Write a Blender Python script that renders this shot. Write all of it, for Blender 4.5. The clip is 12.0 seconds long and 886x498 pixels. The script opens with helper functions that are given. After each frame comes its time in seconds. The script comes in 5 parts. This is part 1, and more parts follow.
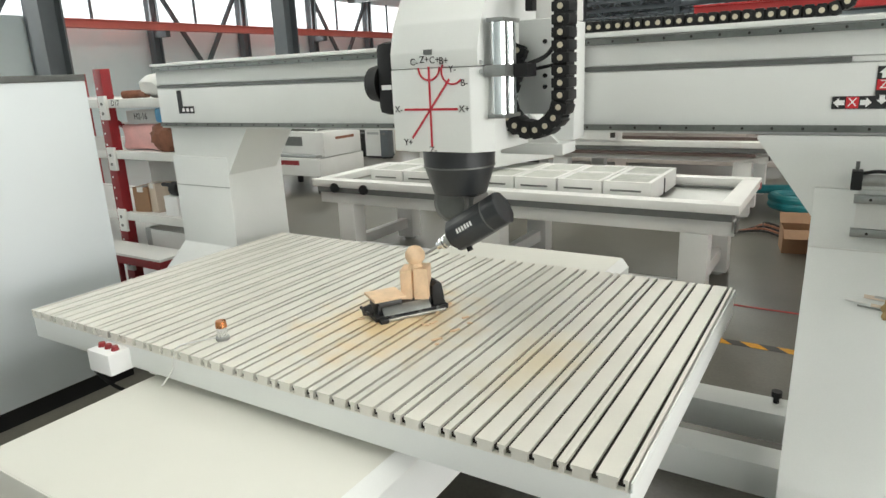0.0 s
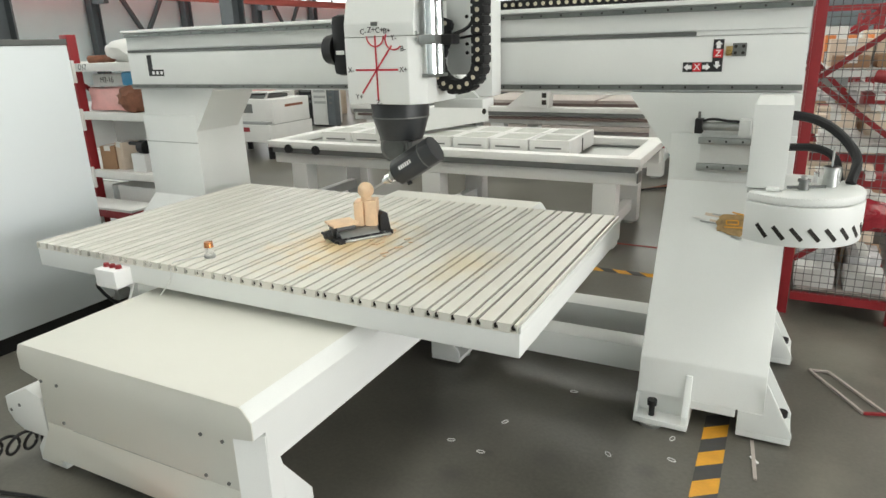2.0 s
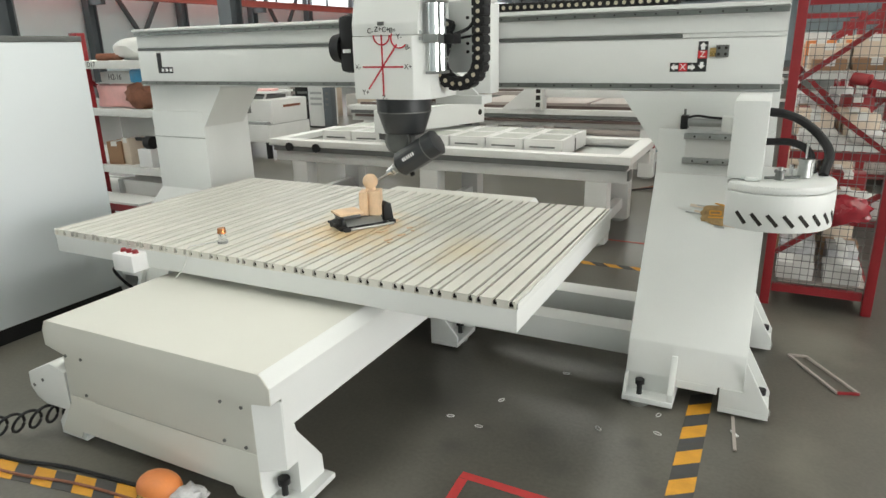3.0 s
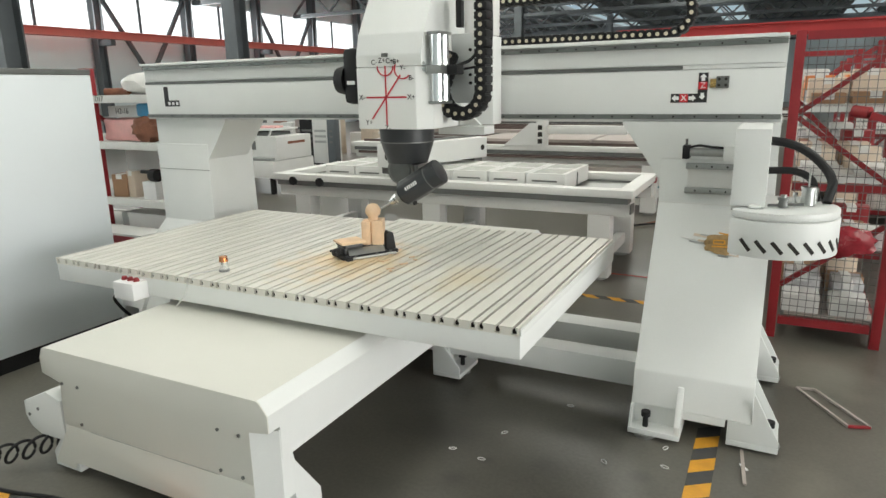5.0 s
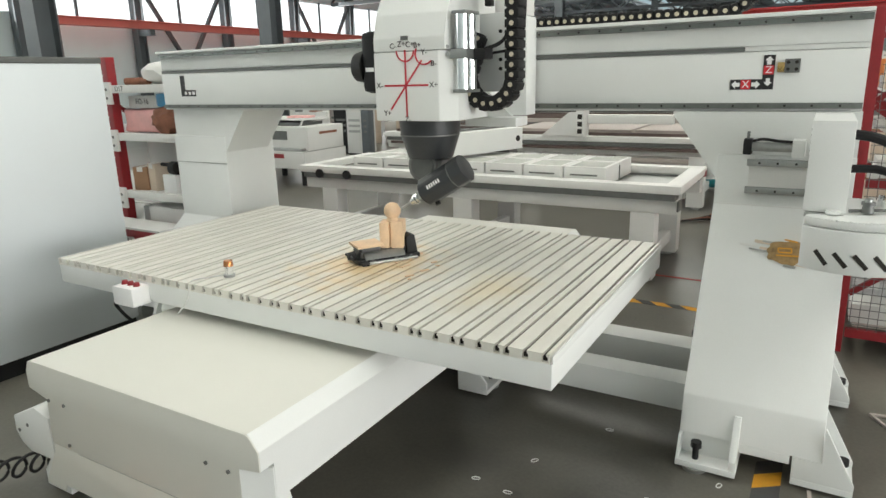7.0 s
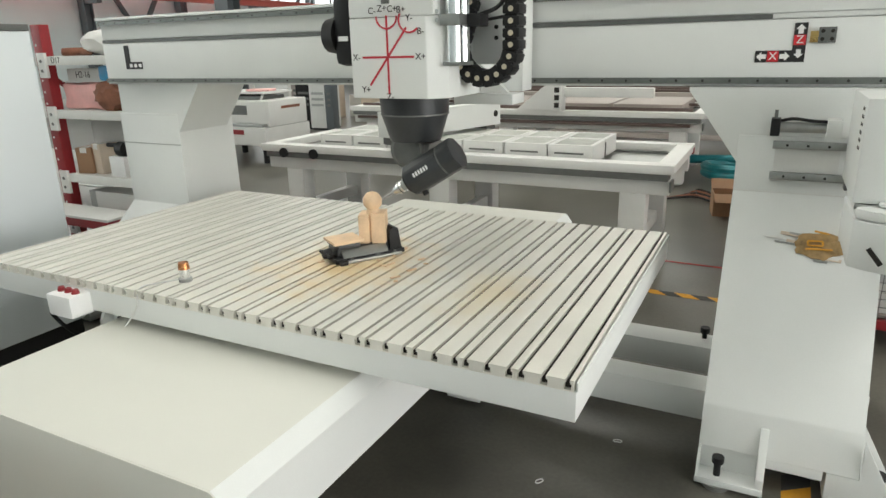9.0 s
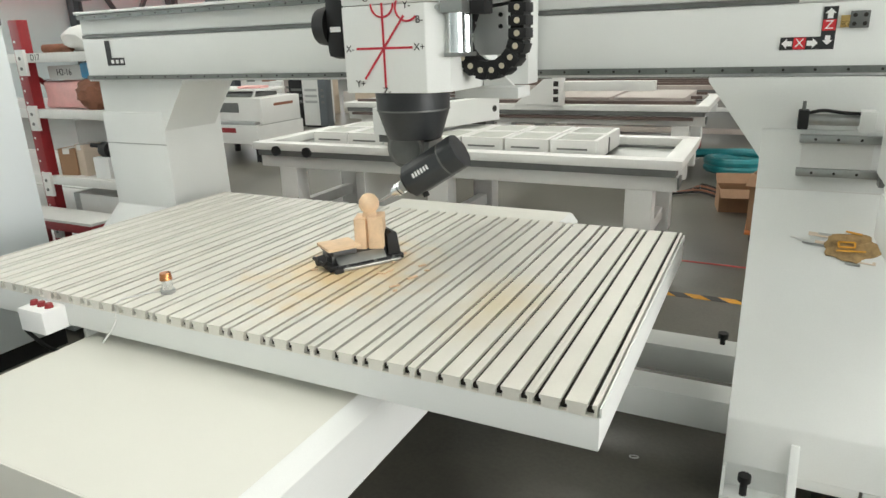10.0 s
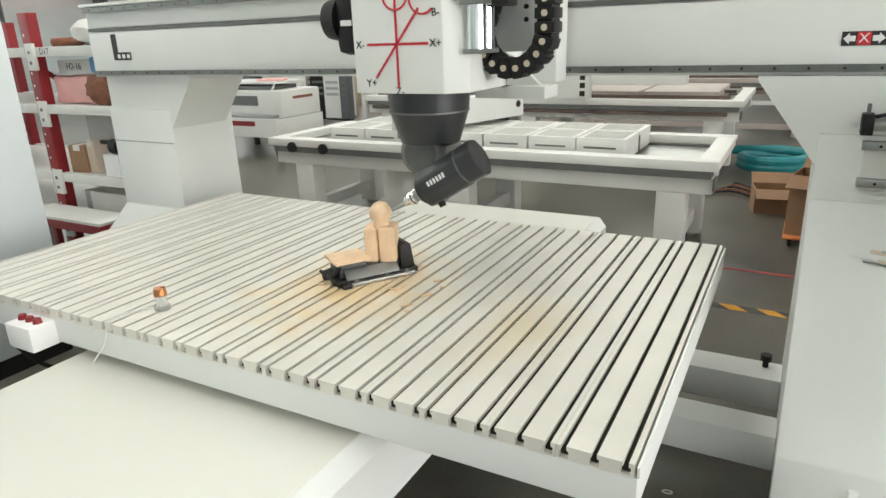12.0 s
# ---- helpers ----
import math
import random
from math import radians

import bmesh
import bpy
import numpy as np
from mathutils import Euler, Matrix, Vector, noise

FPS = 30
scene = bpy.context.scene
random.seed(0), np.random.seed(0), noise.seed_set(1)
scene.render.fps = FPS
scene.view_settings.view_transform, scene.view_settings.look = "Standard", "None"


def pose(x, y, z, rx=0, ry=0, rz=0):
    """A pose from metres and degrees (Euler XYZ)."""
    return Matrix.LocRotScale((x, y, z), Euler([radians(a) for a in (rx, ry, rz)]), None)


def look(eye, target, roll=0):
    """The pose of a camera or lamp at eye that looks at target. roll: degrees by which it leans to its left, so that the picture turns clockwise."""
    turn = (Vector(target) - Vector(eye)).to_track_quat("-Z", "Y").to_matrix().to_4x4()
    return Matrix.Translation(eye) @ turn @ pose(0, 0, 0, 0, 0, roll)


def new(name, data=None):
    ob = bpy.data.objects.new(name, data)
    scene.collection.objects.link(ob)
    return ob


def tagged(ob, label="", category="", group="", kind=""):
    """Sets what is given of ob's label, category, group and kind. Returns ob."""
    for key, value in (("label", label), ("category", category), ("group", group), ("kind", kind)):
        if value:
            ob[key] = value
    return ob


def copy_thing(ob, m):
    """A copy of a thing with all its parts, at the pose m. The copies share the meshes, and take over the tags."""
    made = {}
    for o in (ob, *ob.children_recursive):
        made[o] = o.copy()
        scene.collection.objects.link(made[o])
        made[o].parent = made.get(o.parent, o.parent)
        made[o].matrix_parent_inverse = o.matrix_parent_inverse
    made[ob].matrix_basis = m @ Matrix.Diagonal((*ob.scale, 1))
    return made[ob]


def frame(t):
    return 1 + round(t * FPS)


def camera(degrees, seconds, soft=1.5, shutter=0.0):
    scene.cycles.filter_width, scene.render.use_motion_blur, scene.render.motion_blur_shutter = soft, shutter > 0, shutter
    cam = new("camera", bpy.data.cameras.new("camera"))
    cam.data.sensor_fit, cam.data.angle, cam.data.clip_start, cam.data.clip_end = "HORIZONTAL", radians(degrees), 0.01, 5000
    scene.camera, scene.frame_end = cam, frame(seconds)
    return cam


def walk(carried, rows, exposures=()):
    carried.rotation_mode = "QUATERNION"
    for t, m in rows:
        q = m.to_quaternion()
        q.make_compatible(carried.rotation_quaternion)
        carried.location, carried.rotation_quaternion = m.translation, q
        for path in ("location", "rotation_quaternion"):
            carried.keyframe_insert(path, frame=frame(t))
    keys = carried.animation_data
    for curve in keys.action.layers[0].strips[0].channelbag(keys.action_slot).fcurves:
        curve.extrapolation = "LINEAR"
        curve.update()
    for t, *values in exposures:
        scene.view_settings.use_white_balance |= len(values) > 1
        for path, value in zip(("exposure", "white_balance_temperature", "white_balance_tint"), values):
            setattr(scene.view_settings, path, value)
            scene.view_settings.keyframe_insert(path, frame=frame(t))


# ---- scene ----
SOFT = 1.5
WARM = (1.0, 0.98, 0.86)
SKYLIGHT, WINDOW, GATE = 1330.0, 1900.0, 2200.0
COOL = (1.0, 0.98, 0.93)
EXPOSURES = [(0.0, -0.50), (1.8, -0.46), (3.0, -0.56), (6.0, -0.56), (9.2, -0.62), (10.3, -0.42), (12.0, -0.41)]

cam = camera(68.5, 12.0, soft=SOFT)
# seconds, eye, yaw to the left, pitch, roll
PATH = [
    (0, 0.066, -2.706, 1.728, 32.22, -15.20, -2.50),
    (0.5, 0.166, -2.862, 1.725, 33.05, -14.81, -2.16),
    (1, 0.329, -3.014, 1.706, 32.47, -16.09, -1.31),
    (1.5, 0.397, -3.147, 1.715, 30.92, -16.87, -1.12),
    (2, 0.431, -3.285, 1.712, 27.53, -17.65, -1.83),
    (2.5, 0.453, -3.416, 1.696, 26.92, -17.22, -1.50),
    (3, 0.483, -3.481, 1.687, 26.81, -17.27, -1.25),
    (3.5, 0.497, -3.520, 1.681, 26.25, -14.66, -1.13),
    (5.5, 0.461, -3.424, 1.629, 27.30, -13.79, -1.33),
    (6, 0.432, -3.332, 1.630, 28.23, -14.32, -1.75),
    (6.5, 0.406, -3.239, 1.629, 30.38, -14.60, -1.44),
    (8.5, 0.209, -2.941, 1.626, 29.45, -15.70, -1.14),
    (9, 0.107, -2.879, 1.628, 27.22, -17.19, -1.40),
    (9.5, 0.045, -2.798, 1.611, 25.50, -18.41, -2.19),
    (10, 0.001, -2.722, 1.609, 26.88, -17.56, -1.95),
    (10.5, -0.034, -2.619, 1.629, 27.93, -17.44, -2.16),
    (11, -0.059, -2.546, 1.619, 28.69, -17.68, -2.10),
    (11.5, -0.062, -2.520, 1.613, 29.21, -18.22, -3.04),
    (12, -0.084, -2.513, 1.623, 28.94, -18.25, -2.05),
]
walk(cam, [(t, pose(x, y, z, 90 + pitch, 0, yaw) @ pose(0, 0, 0, 0, 0, roll)) for t, x, y, z, yaw, pitch, roll in PATH], EXPOSURES)

# ---------------------------------------------------------------- light
world = bpy.data.worlds.new("sky")
scene.world = world
world.use_nodes = True
wn = world.node_tree
sky = wn.nodes.new("ShaderNodeTexSky")
sky.sky_type = 'NISHITA'
sky.sun_disc = False
sky.sun_elevation, sky.sun_rotation = radians(50), radians(250)
wn.links.new(sky.outputs["Color"], wn.nodes["Background"].inputs["Color"])
wn.nodes["Background"].inputs["Strength"].default_value = 0.15


def area_lamp(name, eye, target, sx, sy, power, colour=(1, 1, 1)):
    data = bpy.data.lights.new(name, 'AREA')
    data.shape, data.size, data.size_y, data.energy, data.color = 'RECTANGLE', sx, sy, power, colour
    ob = new(name, data)
    ob.matrix_world = look(eye, target)
    return ob


# daylight in the skylights, the window band and the open side gate
for sx in (-11.0, -3.0, 5.0):
    area_lamp("skylight_lamp", (sx, 11, 6.36), (sx, 11.01, 0), 1.8, 38, SKYLIGHT, WARM)
area_lamp("window_lamp", (-19.6, 16, 4.3), (0, 16, 3.0), 60, 1.7, WINDOW, (0.97, 1.0, 0.98))
area_lamp("gate_lamp", (13.9, -4, 2.3), (0, -4, 2.0), 14, 4.4, GATE, COOL)


# ---------------------------------------------------------------- materials
def material(name, base, rough=0.5, metal=0.0, spread=0.08, scale=6.0, bump=0.05, fine=90.0, random_tint=0.0, spec=0.5, coat=0.0):
    m = bpy.data.materials.new(name)
    m.use_nodes = True
    t = m.node_tree
    b = t.nodes["Principled BSDF"]
    b.inputs["Metallic"].default_value = metal
    b.inputs["Specular IOR Level"].default_value = spec
    b.inputs["Coat Weight"].default_value = coat
    geo = t.nodes.new("ShaderNodeNewGeometry")
    big, small = t.nodes.new("ShaderNodeTexNoise"), t.nodes.new("ShaderNodeTexNoise")
    big.inputs["Scale"].default_value, small.inputs["Scale"].default_value = scale, fine
    big.inputs["Detail"].default_value, small.inputs["Detail"].default_value = 5, 3
    for n in (big, small):
        t.links.new(geo.outputs["Position"], n.inputs["Vector"])
    mix = t.nodes.new("ShaderNodeMath")
    mix.operation = 'MULTIPLY_ADD'
    mix.inputs[1].default_value = 0.35
    t.links.new(small.outputs["Fac"], mix.inputs[0])
    t.links.new(big.outputs["Fac"], mix.inputs[2])
    value = mix.outputs[0]
    if random_tint:
        info = t.nodes.new("ShaderNodeObjectInfo")
        add = t.nodes.new("ShaderNodeMath")
        add.operation = 'MULTIPLY_ADD'
        add.inputs[1].default_value = random_tint
        t.links.new(info.outputs["Random"], add.inputs[0])
        t.links.new(value, add.inputs[2])
        value = add.outputs[0]
    ramp = t.nodes.new("ShaderNodeValToRGB")
    lo, hi = 1 - spread, 1 + spread
    ramp.color_ramp.elements[0].position, ramp.color_ramp.elements[1].position = 0.35, 0.95 + random_tint
    ramp.color_ramp.elements[0].color = (*(min(1, c * lo) for c in base), 1)
    ramp.color_ramp.elements[1].color = (*(min(1, c * hi) for c in base), 1)
    t.links.new(value, ramp.inputs["Fac"])
    t.links.new(ramp.outputs["Color"], b.inputs["Base Color"])
    r = t.nodes.new("ShaderNodeMapRange")
    r.inputs["To Min"].default_value, r.inputs["To Max"].default_value = max(0.02, rough - 0.08), rough + 0.08
    t.links.new(big.outputs["Fac"], r.inputs["Value"])
    t.links.new(r.outputs["Result"], b.inputs["Roughness"])
    if bump:
        bn = t.nodes.new("ShaderNodeBump")
        bn.inputs["Strength"].default_value, bn.inputs["Distance"].default_value = bump, 0.004
        t.links.new(small.outputs["Fac"], bn.inputs["Height"])
        t.links.new(bn.outputs["Normal"], b.inputs["Normal"])
    return m


def stained(m, centre, size, colour, strength, stretch=(1, 1, 1), scale=9.0):
    """A patch of colour of its own shape round a place, such as a stain or dust."""
    t = m.node_tree
    b = t.nodes["Principled BSDF"]
    old = b.inputs["Base Color"].links[0].from_socket
    geo, mapping = t.nodes.new("ShaderNodeNewGeometry"), t.nodes.new("ShaderNodeVectorMath")
    mapping.operation = 'SUBTRACT'
    mapping.inputs[1].default_value = centre
    t.links.new(geo.outputs["Position"], mapping.inputs[0])
    sc = t.nodes.new("ShaderNodeVectorMath")
    sc.operation = 'MULTIPLY'
    sc.inputs[1].default_value = stretch
    t.links.new(mapping.outputs[0], sc.inputs[0])
    ln = t.nodes.new("ShaderNodeVectorMath")
    ln.operation = 'LENGTH'
    t.links.new(sc.outputs[0], ln.inputs[0])
    ns = t.nodes.new("ShaderNodeTexNoise")
    ns.inputs["Scale"].default_value, ns.inputs["Detail"].default_value = scale, 6
    t.links.new(geo.outputs["Position"], ns.inputs["Vector"])
    add = t.nodes.new("ShaderNodeMath")
    add.operation = 'MULTIPLY_ADD'
    add.inputs[1].default_value = size * 1.3
    t.links.new(ns.outputs["Fac"], add.inputs[0])
    t.links.new(ln.outputs["Value"], add.inputs[2])
    mr = t.nodes.new("ShaderNodeMapRange")
    mr.interpolation_type = 'SMOOTHSTEP'
    mr.inputs["From Min"].default_value, mr.inputs["From Max"].default_value = size * 0.6, size * 1.7
    mr.inputs["To Min"].default_value, mr.inputs["To Max"].default_value = strength, 0.0
    t.links.new(add.outputs[0], mr.inputs["Value"])
    mx = t.nodes.new("ShaderNodeMix")
    mx.data_type = 'RGBA'
    t.links.new(mr.outputs["Result"], mx.inputs["Factor"])
    t.links.new(old, mx.inputs["A"])
    mx.inputs["B"].default_value = (*colour, 1)
    t.links.new(mx.outputs["Result"], b.inputs["Base Color"])
    return m


WHITE = material("white_powder_coat", (0.76, 0.775, 0.76), 0.42, spread=0.055, scale=1.7, bump=0.03, fine=220)
CREAM = material("cream_powder_coat", (0.69, 0.685, 0.63), 0.40, spread=0.03, scale=2.0, bump=0.03, fine=220)
PANEL = material("cabinet_paint", (0.73, 0.775, 0.80), 0.38, spread=0.03, scale=1.2, bump=0.02, fine=200)
PALE = material("far_white_paint", (0.72, 0.72, 0.70), 0.5, spread=0.06, scale=3)
BUFF = material("buff_paint", (0.42, 0.37, 0.34), 0.5, spread=0.1, scale=4)
ALU = material("milled_aluminium", (0.745, 0.728, 0.668), 0.42, metal=0.15, spread=0.07, scale=5, bump=0.05, fine=140, random_tint=0.12)
stained(ALU, (-1.43, -0.76, 0.775), 0.34, (0.80, 0.55, 0.24), 0.75, (0.8, 0.62, 0.0), 9)
stained(ALU, (-0.75, -0.85, 0.775), 0.14, (0.74, 0.58, 0.30), 0.45, (0.7, 0.35, 0.0), 8)
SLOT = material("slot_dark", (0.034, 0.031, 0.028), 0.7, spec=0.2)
STEEL = material("rail_steel", (0.42, 0.43, 0.42), 0.34, metal=0.85, spread=0.15, scale=20)
DARKSTEEL = material("dark_steel", (0.16, 0.165, 0.16), 0.45, metal=0.4, spread=0.15, scale=15)
RAIL = material("oiled_guide_rail", (0.20, 0.21, 0.20), 0.36, metal=0.7, spread=0.25, scale=9)
DECK = material("slatted_deck_grey", (0.36, 0.37, 0.34), 0.6, spread=0.3, scale=14, random_tint=0.4)
CHROME = material("polished_chrome", (0.82, 0.83, 0.84), 0.12, metal=1.0, spread=0.03, bump=0.0)
BLACK = material("black_plastic", (0.015, 0.015, 0.016), 0.5, spec=0.3, spread=0.2, scale=12)
MIDGREY = material("grey_cast_elbow", (0.22, 0.22, 0.215), 0.42, metal=0.2, spread=0.12, scale=14, bump=0.1)
GRAPHITE = material("graphite_cast_body", (0.045, 0.048, 0.052), 0.33, metal=0.2, spread=0.15, scale=14, bump=0.1)
PIN = material("cream_pin", (0.58, 0.52, 0.40), 0.5, bump=0)
RED = material("red_paint", (0.25, 0.015, 0.02), 0.45, spread=0.2, scale=9)
REDLINE = material("red_ink", (0.55, 0.03, 0.05), 0.5, spread=0.05, bump=0)
INK = material("black_ink", (0.02, 0.02, 0.022), 0.5, spread=0.05, bump=0)
SIGNWHITE = material("sign_white", (0.85, 0.85, 0.85), 0.5, spread=0.03, bump=0)
SIGNRED = material("sign_red", (0.65, 0.03, 0.04), 0.5, spread=0.03, bump=0)
WOOD = material("pale_pine", (0.80, 0.58, 0.38), 0.6, spread=0.14, scale=14, bump=0.08)
DUST = material("wood_dust", (0.60, 0.38, 0.14), 0.9, spread=0.3, scale=60, bump=0.3)
CARD = material("cardboard", (0.32, 0.19, 0.11), 0.8, spread=0.15, scale=6)
PAPER = material("pale_carton", (0.62, 0.52, 0.42), 0.75, spread=0.12, scale=6, random_tint=0.3)
PINK = material("pink_wrap", (0.82, 0.46, 0.44), 0.55, spread=0.15, scale=8)
RACKBROWN = material("rack_brown", (0.11, 0.075, 0.065), 0.5, spread=0.25, scale=8)
BROWN = material("brown_sack", (0.24, 0.10, 0.06), 0.8, spread=0.3, scale=16)
BLUE = material("blue_plastic", (0.05, 0.30, 0.55), 0.4, spread=0.2, scale=12)
TEAL = material("teal_hose", (0.02, 0.23, 0.26), 0.4, spread=0.2, scale=12)
YELLOW = material("yellow_tape", (0.66, 0.32, 0.03), 0.55, spread=0.15, scale=14)
TAPEBLACK = material("black_tape", (0.06, 0.06, 0.06), 0.6, spread=0.2, scale=14)
REDTAPE = material("red_tape", (0.55, 0.05, 0.05), 0.55, spread=0.15, scale=14)
ORANGE = material("orange_plastic", (0.72, 0.24, 0.07), 0.45, spread=0.12, scale=12)
GOLD = material("brass", (0.62, 0.42, 0.16), 0.3, metal=0.9, spread=0.1, scale=20)
COPPER = material("copper", (0.65, 0.28, 0.12), 0.28, metal=0.9, spread=0.1, scale=20)
BAG = material("clear_wrap", (0.55, 0.55, 0.56), 0.2, spread=0.25, scale=25)
GREYSTEEL = material("painted_grey_steel", (0.11, 0.125, 0.135), 0.5, spread=0.15, scale=3)
WALLPAINT = material("wall_sheet", (0.78, 0.86, 0.87), 0.55, spread=0.05, scale=0.8)
ROOFSHEET = material("roof_sheet", (0.42, 0.45, 0.46), 0.55, spread=0.08, scale=0.8)
REDDARK = material("girder_red", (0.42, 0.03, 0.03), 0.45, spread=0.15, scale=2)
# crane red with the window's glare mixed into its colour
REDLIT = material("crane_red_window_lit", (0.80, 0.22, 0.18), 0.5, spread=0.1, scale=2)
OVERCAST = bpy.data.materials.new("overcast_sky")
OVERCAST.use_nodes = True
OVERCAST.node_tree.nodes["Principled BSDF"].inputs["Base Color"].default_value = (0.8, 0.8, 0.8, 1)
OVERCAST.node_tree.nodes["Principled BSDF"].inputs["Emission Color"].default_value = (0.96, 1.0, 1.0, 1)
OVERCAST.node_tree.nodes["Principled BSDF"].inputs["Emission Strength"].default_value = 1.4
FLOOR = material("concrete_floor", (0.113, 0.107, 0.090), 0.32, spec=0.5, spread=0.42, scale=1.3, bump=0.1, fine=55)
# small dark stains, and a wider darker patch beneath the table overhang
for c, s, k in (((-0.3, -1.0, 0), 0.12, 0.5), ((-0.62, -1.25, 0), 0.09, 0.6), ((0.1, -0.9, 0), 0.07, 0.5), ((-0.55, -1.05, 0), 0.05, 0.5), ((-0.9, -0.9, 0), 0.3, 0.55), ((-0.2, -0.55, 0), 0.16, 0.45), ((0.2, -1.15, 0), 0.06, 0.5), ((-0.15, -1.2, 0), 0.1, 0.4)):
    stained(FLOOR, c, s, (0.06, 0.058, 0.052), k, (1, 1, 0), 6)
for c, s, k in (((0.75, -0.75, 0), 0.22, 0.35), ((0.9, 0.6, 0), 0.3, 0.4), ((-2.6, -2.1, 0), 0.25, 0.25)):
    stained(FLOOR, c, s, (0.30, 0.285, 0.24), k, (1, 0.5, 0), 4)


# ---------------------------------------------------------------- mesh helpers
def box(bm, x0, x1, y0, y1, z0, z1, bev=0.0):
    v = bmesh.ops.create_cube(bm, size=1.0, matrix=Matrix.Translation(((x0 + x1) / 2, (y0 + y1) / 2, (z0 + z1) / 2)) @ Matrix.Diagonal((abs(x1 - x0), abs(y1 - y0), abs(z1 - z0), 1)))["verts"]
    if bev:
        edges = list({e for a in v for e in a.link_edges})
        bmesh.ops.bevel(bm, geom=edges, offset=bev, segments=2, affect='EDGES', profile=0.6)
    return bm


def prism(bm, points, axis, a, b, bev=0.0):
    """A closed outline in the two other axes, drawn out along axis from a to b."""
    def place(p, w):
        return {"x": (w, p[0], p[1]), "y": (p[0], w, p[1]), "z": (p[0], p[1], w)}[axis]
    lo = [bm.verts.new(place(p, a)) for p in points]
    hi = [bm.verts.new(place(p, b)) for p in points]
    n = len(points)
    faces = [bm.faces.new(lo), bm.faces.new(hi[::-1])]
    for i in range(n):
        faces.append(bm.faces.new((lo[i], hi[i], hi[(i + 1) % n], lo[(i + 1) % n])))
    bmesh.ops.recalc_face_normals(bm, faces=faces)
    if bev:
        edges = list({e for f in faces for e in f.edges})
        bmesh.ops.bevel(bm, geom=edges, offset=bev, segments=2, affect='EDGES', profile=0.6)
    return bm


def rod(bm, p, q, r, n=16, r2=None):
    p, q = Vector(p), Vector(q)
    m = Matrix.Translation((p + q) / 2) @ (q - p).to_track_quat('Z', 'Y').to_matrix().to_4x4()
    bmesh.ops.create_cone(bm, cap_ends=True, segments=n, radius1=r, radius2=r if r2 is None else r2, depth=(q - p).length, matrix=m)
    return bm


def bar(bm, p, q, w, h=None, up=(0, 0, 1)):
    """A square bar from p to q."""
    p, q = Vector(p), Vector(q)
    d = (q - p).normalized()
    side = d.cross(Vector(up))
    side = side.normalized() if side.length > 1e-4 else Vector((1, 0, 0))
    top = side.cross(d)
    h = h or w
    ends = [[bm.verts.new(c + side * sx * w / 2 + top * sz * h / 2) for sx, sz in ((-1, -1), (1, -1), (1, 1), (-1, 1))] for c in (p, q)]
    fs = [bm.faces.new(ends[0]), bm.faces.new(ends[1][::-1])]
    for i in range(4):
        fs.append(bm.faces.new((ends[0][i], ends[1][i], ends[1][(i + 1) % 4], ends[0][(i + 1) % 4])))
    bmesh.ops.recalc_face_normals(bm, faces=fs)
    return bm


def tube(bm, points, r, n=8):
    pts = [Vector(p) for p in points]
    rings = []
    up = Vector((0.13, 0.21, 0.97))
    for i, p in enumerate(pts):
        d = (pts[min(i + 1, len(pts) - 1)] - pts[max(i - 1, 0)]).normalized()
        s = d.cross(up).normalized()
        t = s.cross(d)
        rings.append([bm.verts.new(p + (s * math.cos(2 * math.pi * k / n) + t * math.sin(2 * math.pi * k / n)) * r) for k in range(n)])
    for a, b in zip(rings, rings[1:]):
        for k in range(n):
            bm.faces.new((a[k], a[(k + 1) % n], b[(k + 1) % n], b[k]))
    bm.faces.new(rings[0][::-1])
    bm.faces.new(rings[-1])
    return bm


def curve_points(control, steps=10):
    """A smooth line through the control points."""
    c = [Vector(p) for p in control]
    c = [2 * c[0] - c[1]] + c + [2 * c[-1] - c[-2]]
    out = []
    for i in range(1, len(c) - 2):
        for k in range(steps):
            t = k / steps
            out.append(0.5 * (2 * c[i] + (c[i + 1] - c[i - 1]) * t + (2 * c[i - 1] - 5 * c[i] + 4 * c[i + 1] - c[i + 2]) * t * t + (3 * c[i] - c[i - 1] - 3 * c[i + 1] + c[i + 2]) * t ** 3))
    return out + [c[-2]]


def shade(me, angle=35):
    for p in me.polygons:
        p.use_smooth = True
    me.set_sharp_from_angle(angle=radians(angle))


def attach(ob, parent):
    """Parents ob with its place in the world kept; only an Empty stands away from the origin."""
    ob.parent = parent
    ob.matrix_parent_inverse = parent.matrix_basis.inverted() if parent.data is None else Matrix.Identity(4)
    return ob


def part(name, bm, mat, parent=None, label=""):
    me = bpy.data.meshes.new(name)
    bm.to_mesh(me)
    bm.free()
    me.materials.append(mat)
    shade(me)
    ob = new(name, me)
    if parent:
        attach(ob, parent)
    return tagged(ob, label) if label else ob


def again(name, source, at, parent):
    """Another object on the same mesh."""
    ob = new(name, source.data)
    ob.location = at
    return attach(ob, parent)


def thing(name, base, label, category, group=""):
    ob = tagged(new(name), label, category, group)
    ob.matrix_basis = Matrix.Translation(base)
    return ob


def setting(name, bm, mat, label=""):
    return tagged(part(name, bm, mat), label, kind="structure")


def B():
    return bmesh.new()


